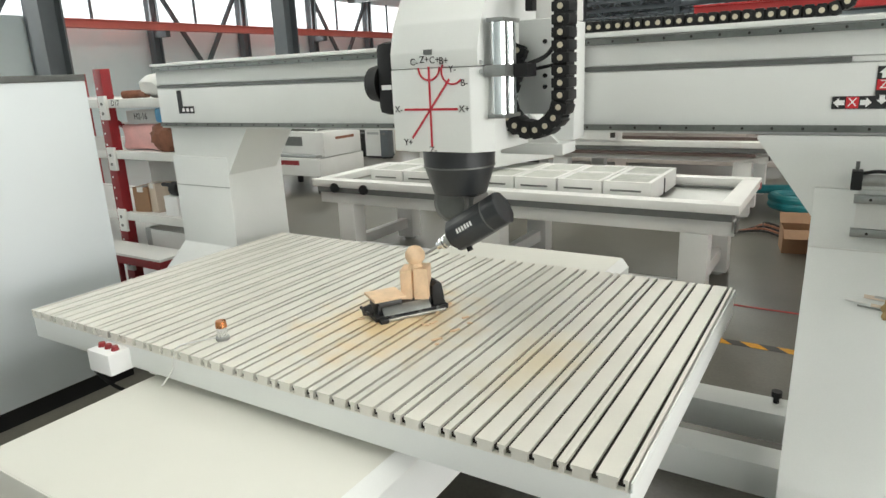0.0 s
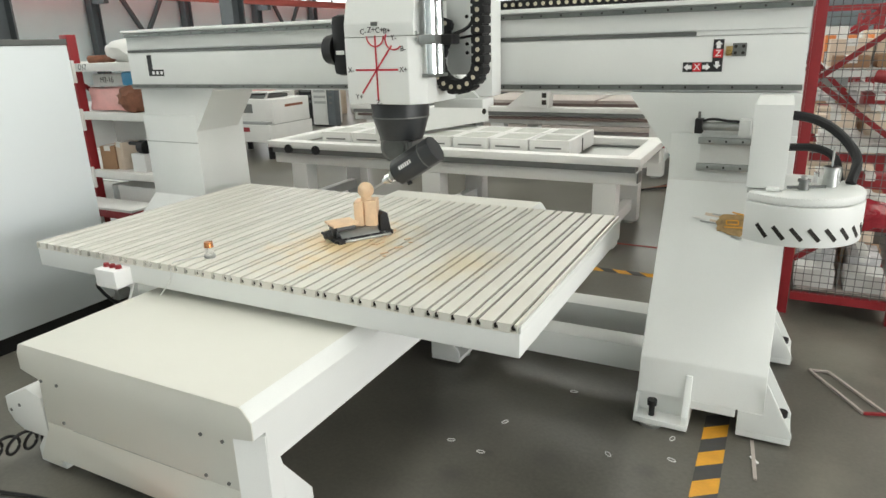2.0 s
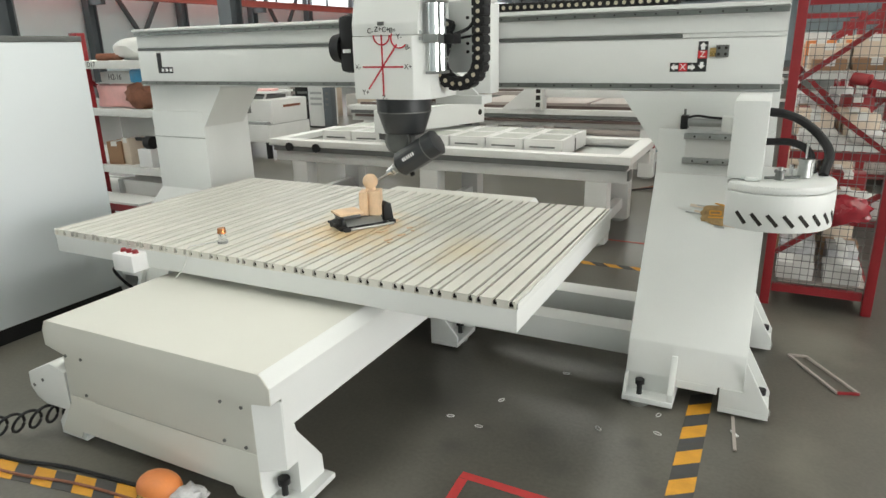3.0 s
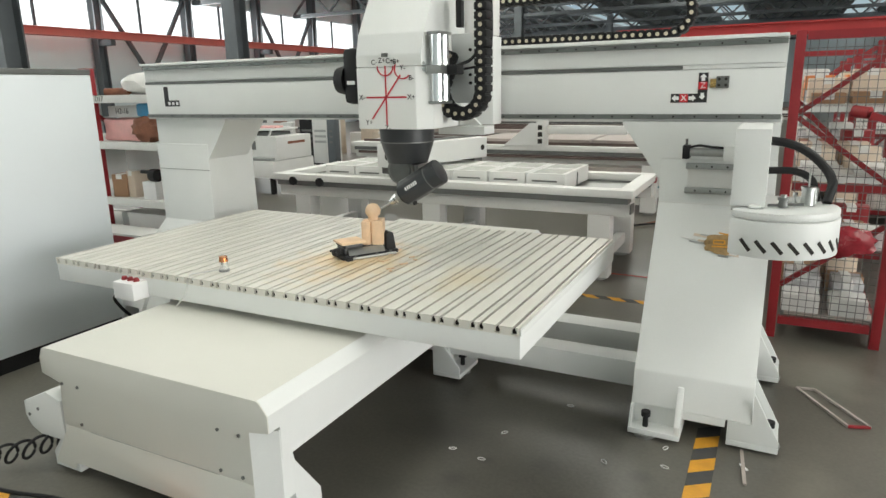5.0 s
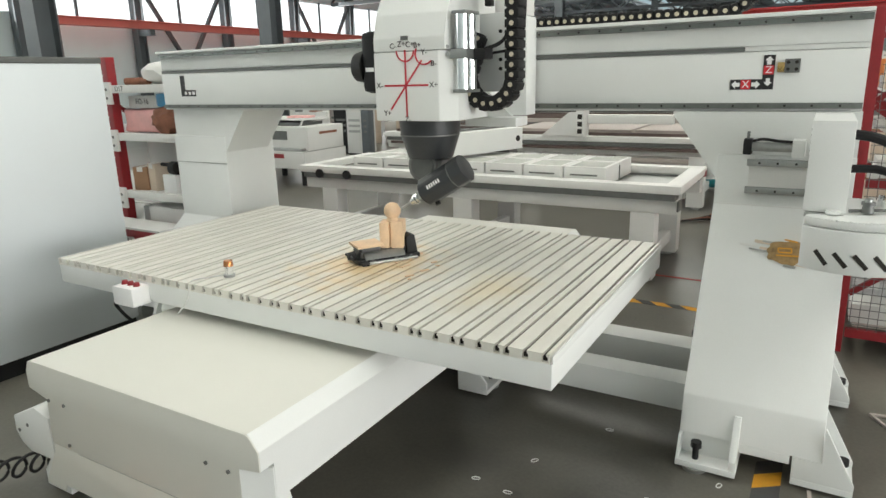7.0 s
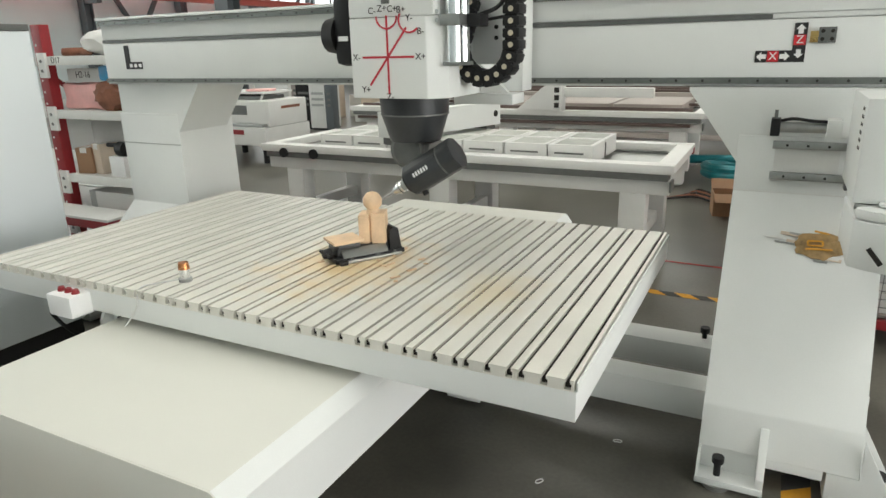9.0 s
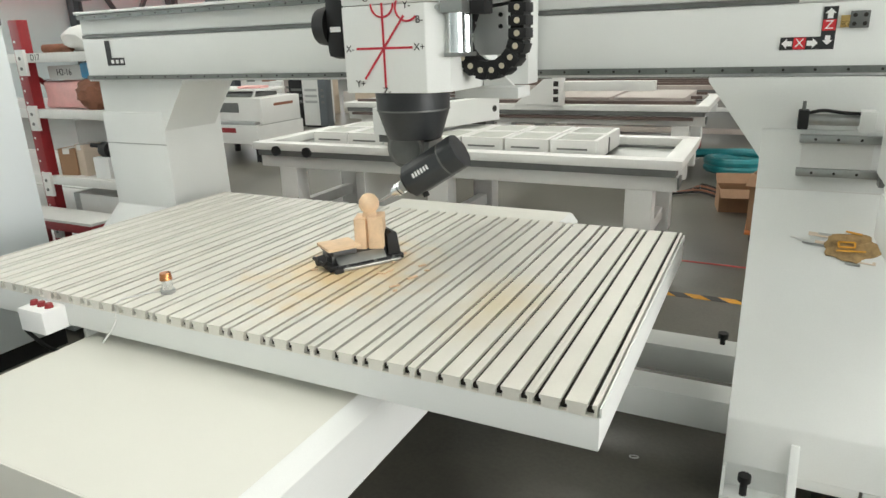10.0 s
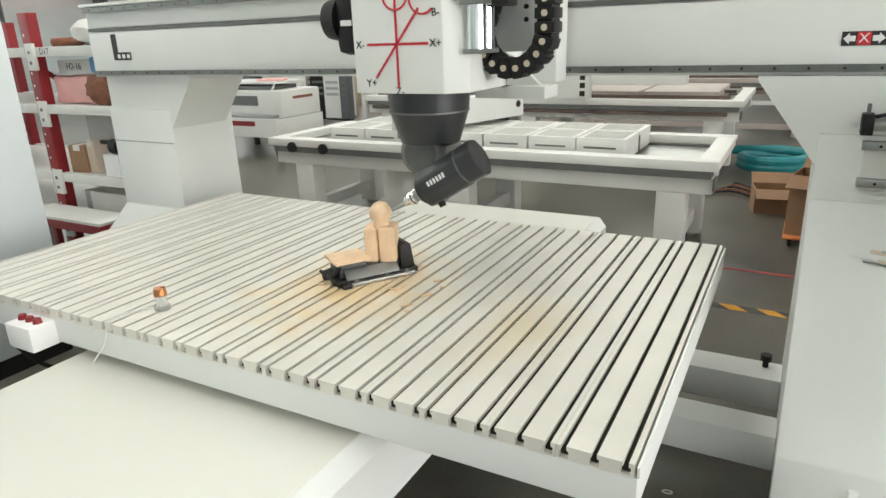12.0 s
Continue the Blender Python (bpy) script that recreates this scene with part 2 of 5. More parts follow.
def words(name, text, size, m, mat, parent):
    """Flat raised letters in the built-in font; m places the text's own plane."""
    cu = bpy.data.curves.new(name, 'FONT')
    cu.body, cu.size, cu.extrude, cu.align_x, cu.align_y = text, size, 0.0006, 'CENTER', 'CENTER'
    tmp = new(name, cu)
    bpy.context.view_layer.update()
    me = bpy.data.meshes.new_from_object(tmp.evaluated_get(bpy.context.evaluated_depsgraph_get()))
    bpy.data.objects.remove(tmp)
    me.materials.clear()
    me.materials.append(mat)
    me.transform(m)
    return attach(new(name, me), parent)


FRONT = lambda x, y, z: pose(x, y, z, 90, 0, 0)


# ---------------------------------------------------------------- hall
X0, X1, Y0, Y1, EAVE = -20.0, 14.0, -14.0, 60.0, 6.4
setting("floor", box(B(), -60, 60, -60, 110, -0.2, 0.0), FLOOR, "grey polished concrete workshop floor with dark stains and patches")
bm = B()
box(bm, X0 - 0.25, X0, Y0, Y1, 0, 3.75)
box(bm, X0 - 0.25, X0, Y0, Y1, 5.0, EAVE)
setting("wall_west", bm, WALLPAINT, "pale sheet-metal hall wall with a long window band")
setting("wall_north", box(B(), X0, X1, Y1, Y1 + 0.25, 0, EAVE), WALLPAINT)
setting("wall_south", box(B(), X0, X1, Y0 - 0.25, Y0, 0, EAVE), WALLPAINT)
bm = B()
box(bm, X1, X1 + 0.25, Y0, -11, 0, EAVE)
box(bm, X1, X1 + 0.25, 3, Y1, 0, EAVE)
box(bm, X1, X1 + 0.25, -11, 3, 4.6, EAVE)
setting("wall_east", bm, WALLPAINT)
bm = B()
edges = [X0 - 0.3, -11.9, -10.1, -3.9, -2.1, 4.1, 5.9, X1 + 0.3]
for a, b in zip(edges[::2], edges[1::2]):
    box(bm, a, b, Y0 - 0.3, Y1 + 0.3, EAVE, EAVE + 0.1)
# skylight gaps shut out of view here, to hold back light from the south
for a, b in zip(edges[1:-1:2], edges[2::2]):
    box(bm, a, b, Y0 - 0.3, -8, EAVE, EAVE + 0.1)
for k in range(24):
    x = X0 + 0.7 + k * 1.45
    box(bm, x, x + 0.07, Y0, Y1, EAVE - 0.2, EAVE - 0.002)
setting("ceiling", bm, ROOFSHEET, "grey corrugated steel roof with purlins and skylight strips")

# bright overcast sky outside the windows and over the skylights
setting("backdrop", box(B(), -26, -25.9, -20, 70, -1, 9), OVERCAST, "plain white overcast sky")
setting("backdrop", box(B(), -24, 18, -16, 64, 9.5, 9.6), OVERCAST, "plain white overcast sky")
# roof trusses
truss = thing("roof_truss", (0, 22, 5.0), "grey painted steel roof truss with diagonal webs", "truss", "roof trusses")
bm = B()
bar(bm, (X0, 22, 5.0), (X1, 22, 5.0), 0.16)
part("bottom_chord", bm, GREYSTEEL, truss)
part("top_chord", bar(B(), (X0, 22, 6.1), (X1, 22, 6.1), 0.16), GREYSTEEL, truss)
for k in range(17):
    x = X0 + k * 2
    part("web", bar(B(), (x, 22, 5.08), (x + 1, 22, 6.02), 0.08), GREYSTEEL, truss)
    part("web", bar(B(), (x + 2, 22, 5.08), (x + 1, 22, 6.02), 0.08), GREYSTEEL, truss)
for y in (28, 34, 40, 46, 52, 58, 16):
    copy_thing(truss, Matrix.Translation((0, y, 5.0)))


def steel_column(x, y, w, top, label, group):
    col = thing("steel_column", (x, y, 0), label, "column", group)
    part("flange", box(B(), x - w / 2, x + w / 2, y - w / 2, y - w / 2 + 0.03, 0, top), GREYSTEEL, col)
    part("flange", box(B(), x - w / 2, x + w / 2, y + w / 2 - 0.03, y + w / 2, 0, top), GREYSTEEL, col)
    part("web", box(B(), x - 0.03, x + 0.03, y - w / 2 + 0.03, y + w / 2 - 0.03, 0, top), GREYSTEEL, col)
    part("base_plate", box(B(), x - w * 0.7, x + w * 0.7, y - w * 0.7, y + w * 0.7, 0, 0.03), GREYSTEEL, col)
    return col


for y in (3.0, 8.0, 26.0, 44.0):
    steel_column(-10.4, y, 0.36, 6.4, "dark grey painted steel H-column of the hall", "hall columns")
for k, y in enumerate((3.9, 7.7, 11.5, 15.3, 19.1, 22.9, 26.7, 30.5, 34.3)):
    wc = steel_column(-19.7, y, 0.3, 6.4, "slim grey steel wall column", "wall columns")
    if k % 2 == 0:
        part("brace", bar(B(), (-19.7, y + 0.1, 5.0), (-19.7, y + 1.9, 2.2), 0.12), GREYSTEEL, wc)
        part("brace", bar(B(), (-19.7, y + 3.7, 5.0), (-19.7, y + 1.9, 2.2), 0.12), GREYSTEEL, wc)
    w = tagged(part("window_%d" % (k + 1), box(B(), -19.98, -19.9, y - 0.06, y + 0.06, 3.75, 5.0), PALE), "slim pale mullion of the long window band", kind="structure")
    part("window_frame", box(B(), -19.98, -19.92, y + 1.86, y + 1.94, 3.75, 5.0), GREYSTEEL, w)

crane = thing("crane_rail", (-19, 22, 3.4), "red painted overhead crane runway beam along the wall", "crane")
part("web", box(B(), -19.06, -19.0, 8, 55, 3.42, 3.60), REDLIT, crane)
part("flange", box(B(), -19.2, -18.86, 8, 55, 3.39, 3.42), REDLIT, crane)
part("flange", box(B(), -19.2, -18.86, 8, 55, 3.60, 3.63), REDLIT, crane)
for y in (11.5, 19.1, 26.7, 34.3):
    part("bracket", box(B(), -19.6, -19.0, y - 0.08, y + 0.08, 3.2, 3.39), GREYSTEEL, crane)
girder = thing("crane_girder", (5, 12, 2.55), "red crane girder lying across the hall on trestles", "crane")
part("web", box(B(), -2.9, 13.5, 12.0, 12.06, 2.58, 2.78), REDDARK, girder)
part("flange", box(B(), -2.9, 13.5, 11.9, 12.16, 2.78, 2.81), REDDARK, girder)
part("flange", box(B(), -2.9, 13.5, 11.9, 12.16, 2.55, 2.58), REDDARK, girder)
for x in (-2.6, 5.0, 12.5):
    part("trestle_leg", bar(B(), (x - 0.25, 12.03, 0), (x, 12.03, 2.55), 0.1), REDDARK, girder)
    part("trestle_leg", bar(B(), (x + 0.25, 12.03, 0), (x, 12.03, 2.55), 0.1), REDDARK, girder)

# ---------------------------------------------------------------- gantry of the router
gantry = thing("router_gantry", (-1.62, 0, 0), "white powder-coated fixed gantry of a large router with steel rails", "gantry")
BX0, BX1 = -3.76, 0.50
# beam: lower face, groove and upper face set back a little
prof = [(0.0, 1.455), (0.0, 1.700), (0.020, 1.700), (0.020, 1.724), (0.006, 1.724), (0.006, 1.835), (-0.03, 1.835), (-0.03, 1.852), (0.43, 1.852), (0.43, 1.455)]
part("beam", prism(B(), prof, "x", BX0, BX1, 0.003), WHITE, gantry)
part("groove_strip", box(B(), BX0 + 0.01, 0.045, -0.004, 0.0195, 1.703, 1.721), DARKSTEEL, gantry, "dark grey cover strip in the beam's groove")
part("groove_cover", box(B(), 0.048, BX1 - 0.002, -0.002, 0.0195, 1.704, 1.720), WHITE, gantry)
for z, x1 in ((1.478, 0.497), (1.818, 0.497)):
    rail = part("guide_rail", prism(B(), [(-0.026, z - 0.012), (-0.026, z + 0.012), (-0.012, z + 0.012), (-0.001, z + 0.008), (-0.001, z - 0.008), (-0.012, z - 0.012)], "x", BX0 + 0.02, x1), RAIL, gantry, "ground steel linear guide rail")
    first = None
    for k in range(42):
        x = BX0 + 0.08 + k * 0.1
        if x > x1 - 0.03:
            break
        if first is None:
            first = part("bolt_hole", rod(B(), (0, -0.0275, 0), (0, -0.0255, 0), 0.005, 8), SLOT, rail)
            first.location = (x, 0, z)
        else:
            again("bolt_hole", first, (x, 0, z), rail)
# gear rack under the upper rail, on the top ledge
part("top_ledge", box(B(), BX0 + 0.02, BX1 - 0.05, 0.10, 0.34, 1.853, 1.862), WHITE, gantry)


def gantry_leg(inner, outer, sign, name, side):
    """inner: x of the face towards the table; sign: +1 where outer lies to +x."""
    leg = part(name, prism(B(), side, "x", min(inner, outer), max(inner, outer), 0.006), WHITE, gantry)
    # head of the leg with the gusset that widens towards the beam
    front = side[0][0]
    part("leg_head", box(B(), min(inner, outer) + 0.002, max(inner, outer) - 0.002, front + (0.02 if sign < 0 else 0.001), 0.44, 1.2705, 1.4535), WHITE, gantry)
    part("gusset", prism(B(), [(inner + sign * 0.002, 1.16), (inner - sign * 0.20, 1.44), (inner - sign * 0.20, 1.4535), (inner + sign * 0.002, 1.4535)], "y", front + 0.003, 0.437), WHITE, gantry)
    # feet: a pocket in front on the inner side, a flared plate on the outer side
    for fy, dy in ((-0.50, -1), (0.50, 1)):
        i1 = inner + sign * 0.235
        ya, yb = sorted((fy + dy * 0.07, fy - dy * 0.14))
        foot = part("foot", box(B(), min(inner, i1), max(inner, i1), ya, yb, 0.018, 0.045, 0.003), WHITE, gantry)
        part("foot_rib", prism(B(), [(fy + dy * 0.065, 0.0455), (fy + dy * 0.065, 0.085), (fy - dy * 0.02, 0.25), (fy - dy * 0.13, 0.25), (fy - dy * 0.13, 0.0455)], "x", i1 - sign * 0.028, i1 - sign * 0.001, 0.002), WHITE, foot)
        part("foot_rib", prism(B(), [(fy + dy * 0.065, 0.0455), (fy + dy * 0.02, 0.1395), (fy - dy * 0.13, 0.1395), (fy - dy * 0.13, 0.0455)], "x", inner + sign * 0.001, inner + sign * 0.012), WHITE, foot)
        yw = sorted((fy - dy * 0.012, fy - dy * 0.03))
        part("pocket_wall", box(B(), min(inner + sign * 0.013, i1 - sign * 0.029), max(inner + sign * 0.013, i1 - sign * 0.029), yw[0], yw[1], 0.0455, 0.1395), WHITE, foot)
        o1 = outer + sign * 0.115
        xs = outer - sign * 0.10
        yc, yd = sorted((fy, fy - dy * 0.20))
        foot2 = part("foot", box(B(), min(xs, o1), max(xs, o1), yc, yd, 0.018, 0.045, 0.003), WHITE, gantry)
        for r0, r1 in ((fy, fy - dy * 0.014), (fy - dy * 0.186, fy - dy * 0.20)):
            part("foot_rib", prism(B(), [(xs, 0.0455), (o1, 0.0455), (o1, 0.07), (outer + sign * 0.001, 0.29), (outer + sign * 0.001, 0.139), (xs, 0.139)], "y", min(r0, r1), max(r0, r1), 0.002), WHITE, foot2)
        part("foot_block", box(B(), min(xs + sign * 0.001, outer), max(xs + sign * 0.001, outer), min(fy - dy * 0.0145, fy - dy * 0.1855), max(fy - dy * 0.0145, fy - dy * 0.1855), 0.046, 0.1395), WHITE, foot2)
        for f, cx, cy in ((foot, inner + sign * 0.075, fy + dy * 0.03), (foot2, outer + sign * 0.075, fy - dy * 0.10)):
            part("levelling_bolt", rod(rod(B(), (cx, cy, 0.045), (cx, cy, 0.115), 0.013, 10), (cx, cy, 0.10), (cx, cy, 0.125), 0.022, 12), BLACK, f, "black levelling bolt")
            part("levelling_pad", rod(B(), (cx, cy, 0.0), (cx, cy, 0.018), 0.05, 20), STEEL, f)
    return leg


right_leg = gantry_leg(-0.025, 0.505, 1, "leg", [(-0.03, 1.27), (-0.03, 1.05), (-0.46, 0.30), (-0.50, 0.14), (0.50, 0.14), (0.46, 0.30), (0.43, 1.05), (0.43, 1.27)])
left_leg = gantry_leg(-3.22, -3.745, -1, "leg", [(0.03, 1.27), (0.03, 0.69), (-0.42, 0.30), (-0.50, 0.14), (0.53, 0.14), (0.50, 0.30), (0.49, 1.05), (0.49, 1.27)])
part("leg_seam", box(B(), -0.023, 0.503, -0.0325, -0.0303, 1.048, 1.052), PALE, gantry)
part("leg_seam", box(B(), -3.743, -3.222, 0.0275, 0.0297, 1.078, 1.084), STEEL, gantry)
for x0 in (-0.025, -3.745):
    part("toe_block", box(B(), x0 + 0.235, x0 + 0.42, -0.497, -0.30, 0.10, 0.1395, 0.002), WHITE, gantry)
# tie beams between the legs
part("tie_beam", box(B(), -3.22, -0.026, -0.30, -0.16, 0.13, 0.265, 0.006), WHITE, gantry)
part("tie_beam", box(B(), -3.22, -0.026, 0.12, 0.28, 0.13, 0.265, 0.006), WHITE, gantry)
part("tie_bolt", rod(rod(B(), (-0.09, 0.23, 0.265), (-0.09, 0.23, 0.305), 0.012, 10), (-0.09, 0.23, 0.295), (-0.09, 0.23, 0.32), 0.022, 12), BLACK, gantry)

# axis signs on the beam
sign = thing("axis_sign", (0.08, -0.002, 1.6), "black L-shaped axis sign with white arrows and red letters", "sign", "axis signs")
part("plate", prism(B(), [(0.0, 1.545), (0.168, 1.545), (0.168, 1.686), (0.124, 1.686), (0.124, 1.588), (0.0, 1.588)], "y", -0.003, -0.0005), INK, sign)
part("panel", box(B(), 0.042, 0.080, -0.0042, -0.0032, 1.547, 1.586), SIGNRED, sign)
part("panel", box(B(), 0.126, 0.166, -0.0042, -0.0032, 1.607, 1.643), SIGNRED, sign)
words("letter", "X", 0.04, FRONT(0.061, -0.0046, 1.5665), SIGNWHITE, sign)
words("letter", "Z", 0.04, FRONT(0.146, -0.0046, 1.625), SIGNWHITE, sign)


def arrow(cx, cz, dx, dz, s, parent, y=-0.0035):
    pts = []
    for u, v in ((0, -0.25), (0.0, -0.5), (0.5, 0), (0.0, 0.5), (0, 0.25), (-0.5, 0.25), (-0.5, -0.25)):
        pts.append((cx + s * (u * dx - v * dz), cz + s * (u * dz + v * dx)))
    part("arrow", prism(B(), pts, "y", y - 0.001, y), SIGNWHITE, parent)


arrow(0.021, 1.5665, -1, 0, 0.034, sign)
arrow(0.101, 1.5665, 1, 0, 0.034, sign)
arrow(0.146, 1.575, 0, -1, 0.032, sign)
arrow(0.146, 1.664, 0, 1, 0.034, sign)
sign2 = thing("axis_sign", (-3.5, -0.002, 1.6), "small black L-shaped axis sign with white marks", "sign", "axis signs")
part("plate", prism(B(), [(-3.567, 1.545), (-3.42, 1.545), (-3.42, 1.588), (-3.525, 1.588), (-3.525, 1.686), (-3.567, 1.686)], "y", -0.003, -0.0005), INK, sign2)
for x in (-3.52, -3.48, -3.44):
    part("mark", box(B(), x - 0.012, x + 0.012, -0.0042, -0.0032, 1.556, 1.577), SIGNWHITE, sign2)
# small bracket plate beside the sign
stop = thing("stop_block", (0.225, -0.01, 1.64), "small brass-coloured stop with a drilled steel plate", "bracket")
part("clip", box(B(), 0.178, 0.205, -0.012, -0.001, 1.615, 1.655, 0.002), GOLD, stop)
plate = part("plate", box(B(), 0.205, 0.262, -0.016, -0.001, 1.612, 1.668, 0.002), DARKSTEEL, stop)
for dx in (0.218, 0.249):
    for dz in (1.626, 1.654):
        part("hole", rod(B(), (dx, -0.0175, dz), (dx, -0.0155, dz), 0.007, 10), SLOT, plate)

# ---------------------------------------------------------------- bed
bed = thing("machine_bed", (-1.61, -0.5, 0), "cream-white sheet-metal bed of the router with levelling feet", "machine base")
BY0, BY1 = -1.952, 1.04
back_edge = [(-2.24, 0.555), (-2.218, 0.598), (-2.205, 0.605)]
part("cover", prism(B(), back_edge + [(-1.03, 0.605), (-1.03, 0.495), (-1.085, 0.48), (-1.085, 0.36), (-2.13, 0.36), (-2.13, 0.46), (-2.24, 0.487)], "y", BY0 + 0.006, BY1, 0.002), CREAM, bed)
sheet = [(-1.0298, 0.6048), (-1.018, 0.598), (-0.985, 0.555)]
part("side_panel", prism(B(), sheet + [(-0.985, 0.49), (-1.0298, 0.4952)], "y", BY0 + 0.0058, BY1, 0), WHITE, bed, "white folded side panel")
part("side_panel", prism(B(), [(-1.0298, 0.495), (-0.985, 0.49), (-0.985, 0.36), (-1.0298, 0.36)], "y", BY0 + 0.06, BY1, 0), WHITE, bed, "white folded side panel")
part("end_cover", prism(B(), [(-1.033, 0.605), (-1.018, 0.598), (-0.985, 0.555), (-0.985, 0.49), (-1.075, 0.475), (-1.075, 0.2635), (-2.14, 0.2635), (-2.125, 0.458), (-2.24, 0.485)] + back_edge, "y", BY0, BY0 + 0.0055, 0.001), CREAM, bed)
part("skirt", box(B(), -2.12, -1.7, BY0 + 0.2, BY1 - 0.01, 0.10, 0.3595), CREAM, bed)
part("end_plate", prism(B(), [(-2.245, 0.06), (-2.12, 0.05), (-2.10, 0.085), (-1.22, 0.085), (-1.20, 0.05), (-1.06, 0.05), (-1.075, 0.12), (-1.075, 0.2625), (-2.14, 0.2625), (-2.142, 0.225)], "y", BY0, BY0 + 0.0055, 0.001), CREAM, bed)
part("cover_seam", box(B(), -1.97, -1.24, BY0 - 0.001, BY0 - 0.0003, 0.262, 0.2645), STEEL, bed)
for x, z in ((-2.01, 0.46), (-2.11, 0.458), (-2.019, 0.288), (-1.226, 0.453), (-1.124, 0.452), (-1.23, 0.286), (-1.123, 0.284)):
    part("screw", rod(B(), (x, BY0 - 0.005, z), (x, BY0 + 0.001, z), 0.007, 12), DARKSTEEL, bed)


def foot_fittings(foot, x, y):
    part("levelling_bolt", rod(rod(B(), (x, y, 0.045), (x, y, 0.105), 0.013, 10), (x, y, 0.095), (x, y, 0.12), 0.024, 14), BLACK, foot, "black levelling bolt")
    part("levelling_pad", rod(B(), (x, y, 0), (x, y, 0.02), 0.045, 20), STEEL, foot)


# corner leg: a folded column that flares into its foot
corner = part("corner_leg", prism(B(), [(-1.075, BY0 + 0.0005), (-0.987, BY0 + 0.055), (-0.987, -1.835), (-1.084, -1.835)], "z", 0.19, 0.476, 0), WHITE, bed)
part("flare", prism(B(), [(-1.8345, 0.36), (-1.825, 0.32), (-1.69, 0.13), (-1.685, 0.0455), (-1.8345, 0.0455)], "x", -1.078, -0.988, 0.002), WHITE, corner)
part("base_plate", box(B(), -1.095, -0.945, BY0 + 0.015, -1.67, 0.02, 0.045, 0.004), WHITE, corner)
part("rib", prism(B(), [(BY0 + 0.012, 0.0455), (BY0 + 0.012, 0.10), (BY0 + 0.001, 0.1895), (-1.8105, 0.1895), (-1.8105, 0.0455)], "x", -1.09, -1.08, 0), WHITE, corner)
foot_fittings(corner, -1.04, -1.865)


def bed_foot(x, y, s, top=0.3595):
    lo_x, hi_x = min(x, x + s * 0.17), max(x, x + s * 0.17)
    foot = part("foot", box(B(), lo_x, hi_x, y - 0.13, y + 0.13, 0.02, 0.045, 0.004), WHITE, bed)
    part("foot_column", prism(B(), [(y - 0.06, 0.0455), (y + 0.11, 0.0455), (y + 0.08, 0.25), (y + 0.02, top), (y - 0.075, top), (y - 0.075, 0.25)], "x", min(x, x + s * 0.07), max(x, x + s * 0.07), 0.003), WHITE, foot)
    for yy in (y - 0.13, y + 0.118):
        part("foot_rib", prism(B(), [(x, 0.0455), (x + s * 0.168, 0.0455), (x + s * 0.168, 0.085), (x + s * 0.045, 0.24), (x, 0.25)], "y", yy, yy + 0.012, 0.001), WHITE, foot)
    foot_fittings(foot, x + s * 0.12, y + 0.02)


for y in (-0.26, 0.80):
    bed_foot(-1.17, y, 1, 0.48)
for y in (-1.80, -0.26, 0.80):
    bed_foot(-2.12, y, -1)
# slide rails that carry the table
for x in (-2.0, -1.2):
    part("slide_rail", box(B(), x - 0.02, x + 0.02, -1.2, 0.2, 0.606, 0.625), STEEL, bed)
side = part("junction_bracket", prism(B(), [(-2.40, 0.19), (-2.435, 0.24), (-2.43, 0.31), (-2.26, 0.385), (-2.165, 0.36), (-2.165, 0.17), (-2.34, 0.165)], "y", -1.945, -1.80, 0.006), WHITE, bed, "white bent side bracket")
part("screw", rod(B(), (-2.40, -1.948, 0.25), (-2.40, -1.944, 0.25), 0.008, 10), DARKSTEEL, side)
part("screw", rod(B(), (-2.33, -1.948, 0.29), (-2.33, -1.944, 0.29), 0.008, 10), DARKSTEEL, side)
shoe = part("cable_tray", box(B(), -0.995, -0.82, -0.335, -0.10, 0.266, 0.274), STEEL, bed, "grey steel cable tray under the table")
for e in ((-0.995, -0.988, -0.335, -0.10), (-0.827, -0.82, -0.335, -0.10), (-0.988, -0.827, -0.107, -0.10)):
    part("tray_wall", box(B(), *e, 0.2745, 0.325), STEEL, shoe)
part("cable_carrier", box(B(), -0.97, -0.90, -0.29, -0.12, 0.2745, 0.335, 0.008), BLACK, shoe)
part("cable", tube(B(), curve_points([(-0.93, -0.30, 0.30), (-0.88, -0.26, 0.33), (-0.86, -0.18, 0.30), (-0.85, -0.12, 0.36)]), 0.008), BLACK, shoe)

# ---------------------------------------------------------------- table
TX0, TX1, TY0, TY1, TZ = -2.988, -0.290, -1.35, 0.21, 0.775
table = thing("slotted_table", (-1.636, -0.56, 0.63), "white steel worktable topped with slotted aluminium profiles, dusty with wood", "worktable")
part("frame", box(B(), TX0, TX1, TY0, TY1, 0.648, 0.7405, 0.004), WHITE, table)
part("end_lip", box(B(), TX1 - 0.0025, TX1 + 0.004, TY0 + 0.001, TY1 - 0.001, 0.741, 0.768, 0.002), WHITE, table)
for x in (-2.0, -1.2):
    for y in (-1.05, -0.1):
        part("slide_block", box(B(), x - 0.05, x + 0.05, y - 0.07, y + 0.07, 0.618, 0.6475, 0.003), DARKSTEEL, table)
W = (TX1 - 0.007 - TX0) / 16
PH, hs, tw = 0.034, 0.0060, 0.0108


def profile_outline(w):
    pts = [(0.0004, 0.0), (0.0004, PH)]
    for c in (0.105 * w, 0.5 * w, 0.895 * w):
        pts += [(c - hs, PH), (c - hs, 0.024), (c - tw, 0.022), (c - tw, 0.004), (c + tw, 0.004), (c + tw, 0.022), (c + hs, 0.024), (c + hs, PH)]
    return pts + [(w - 0.0004, PH), (w - 0.0004, 0.0)]


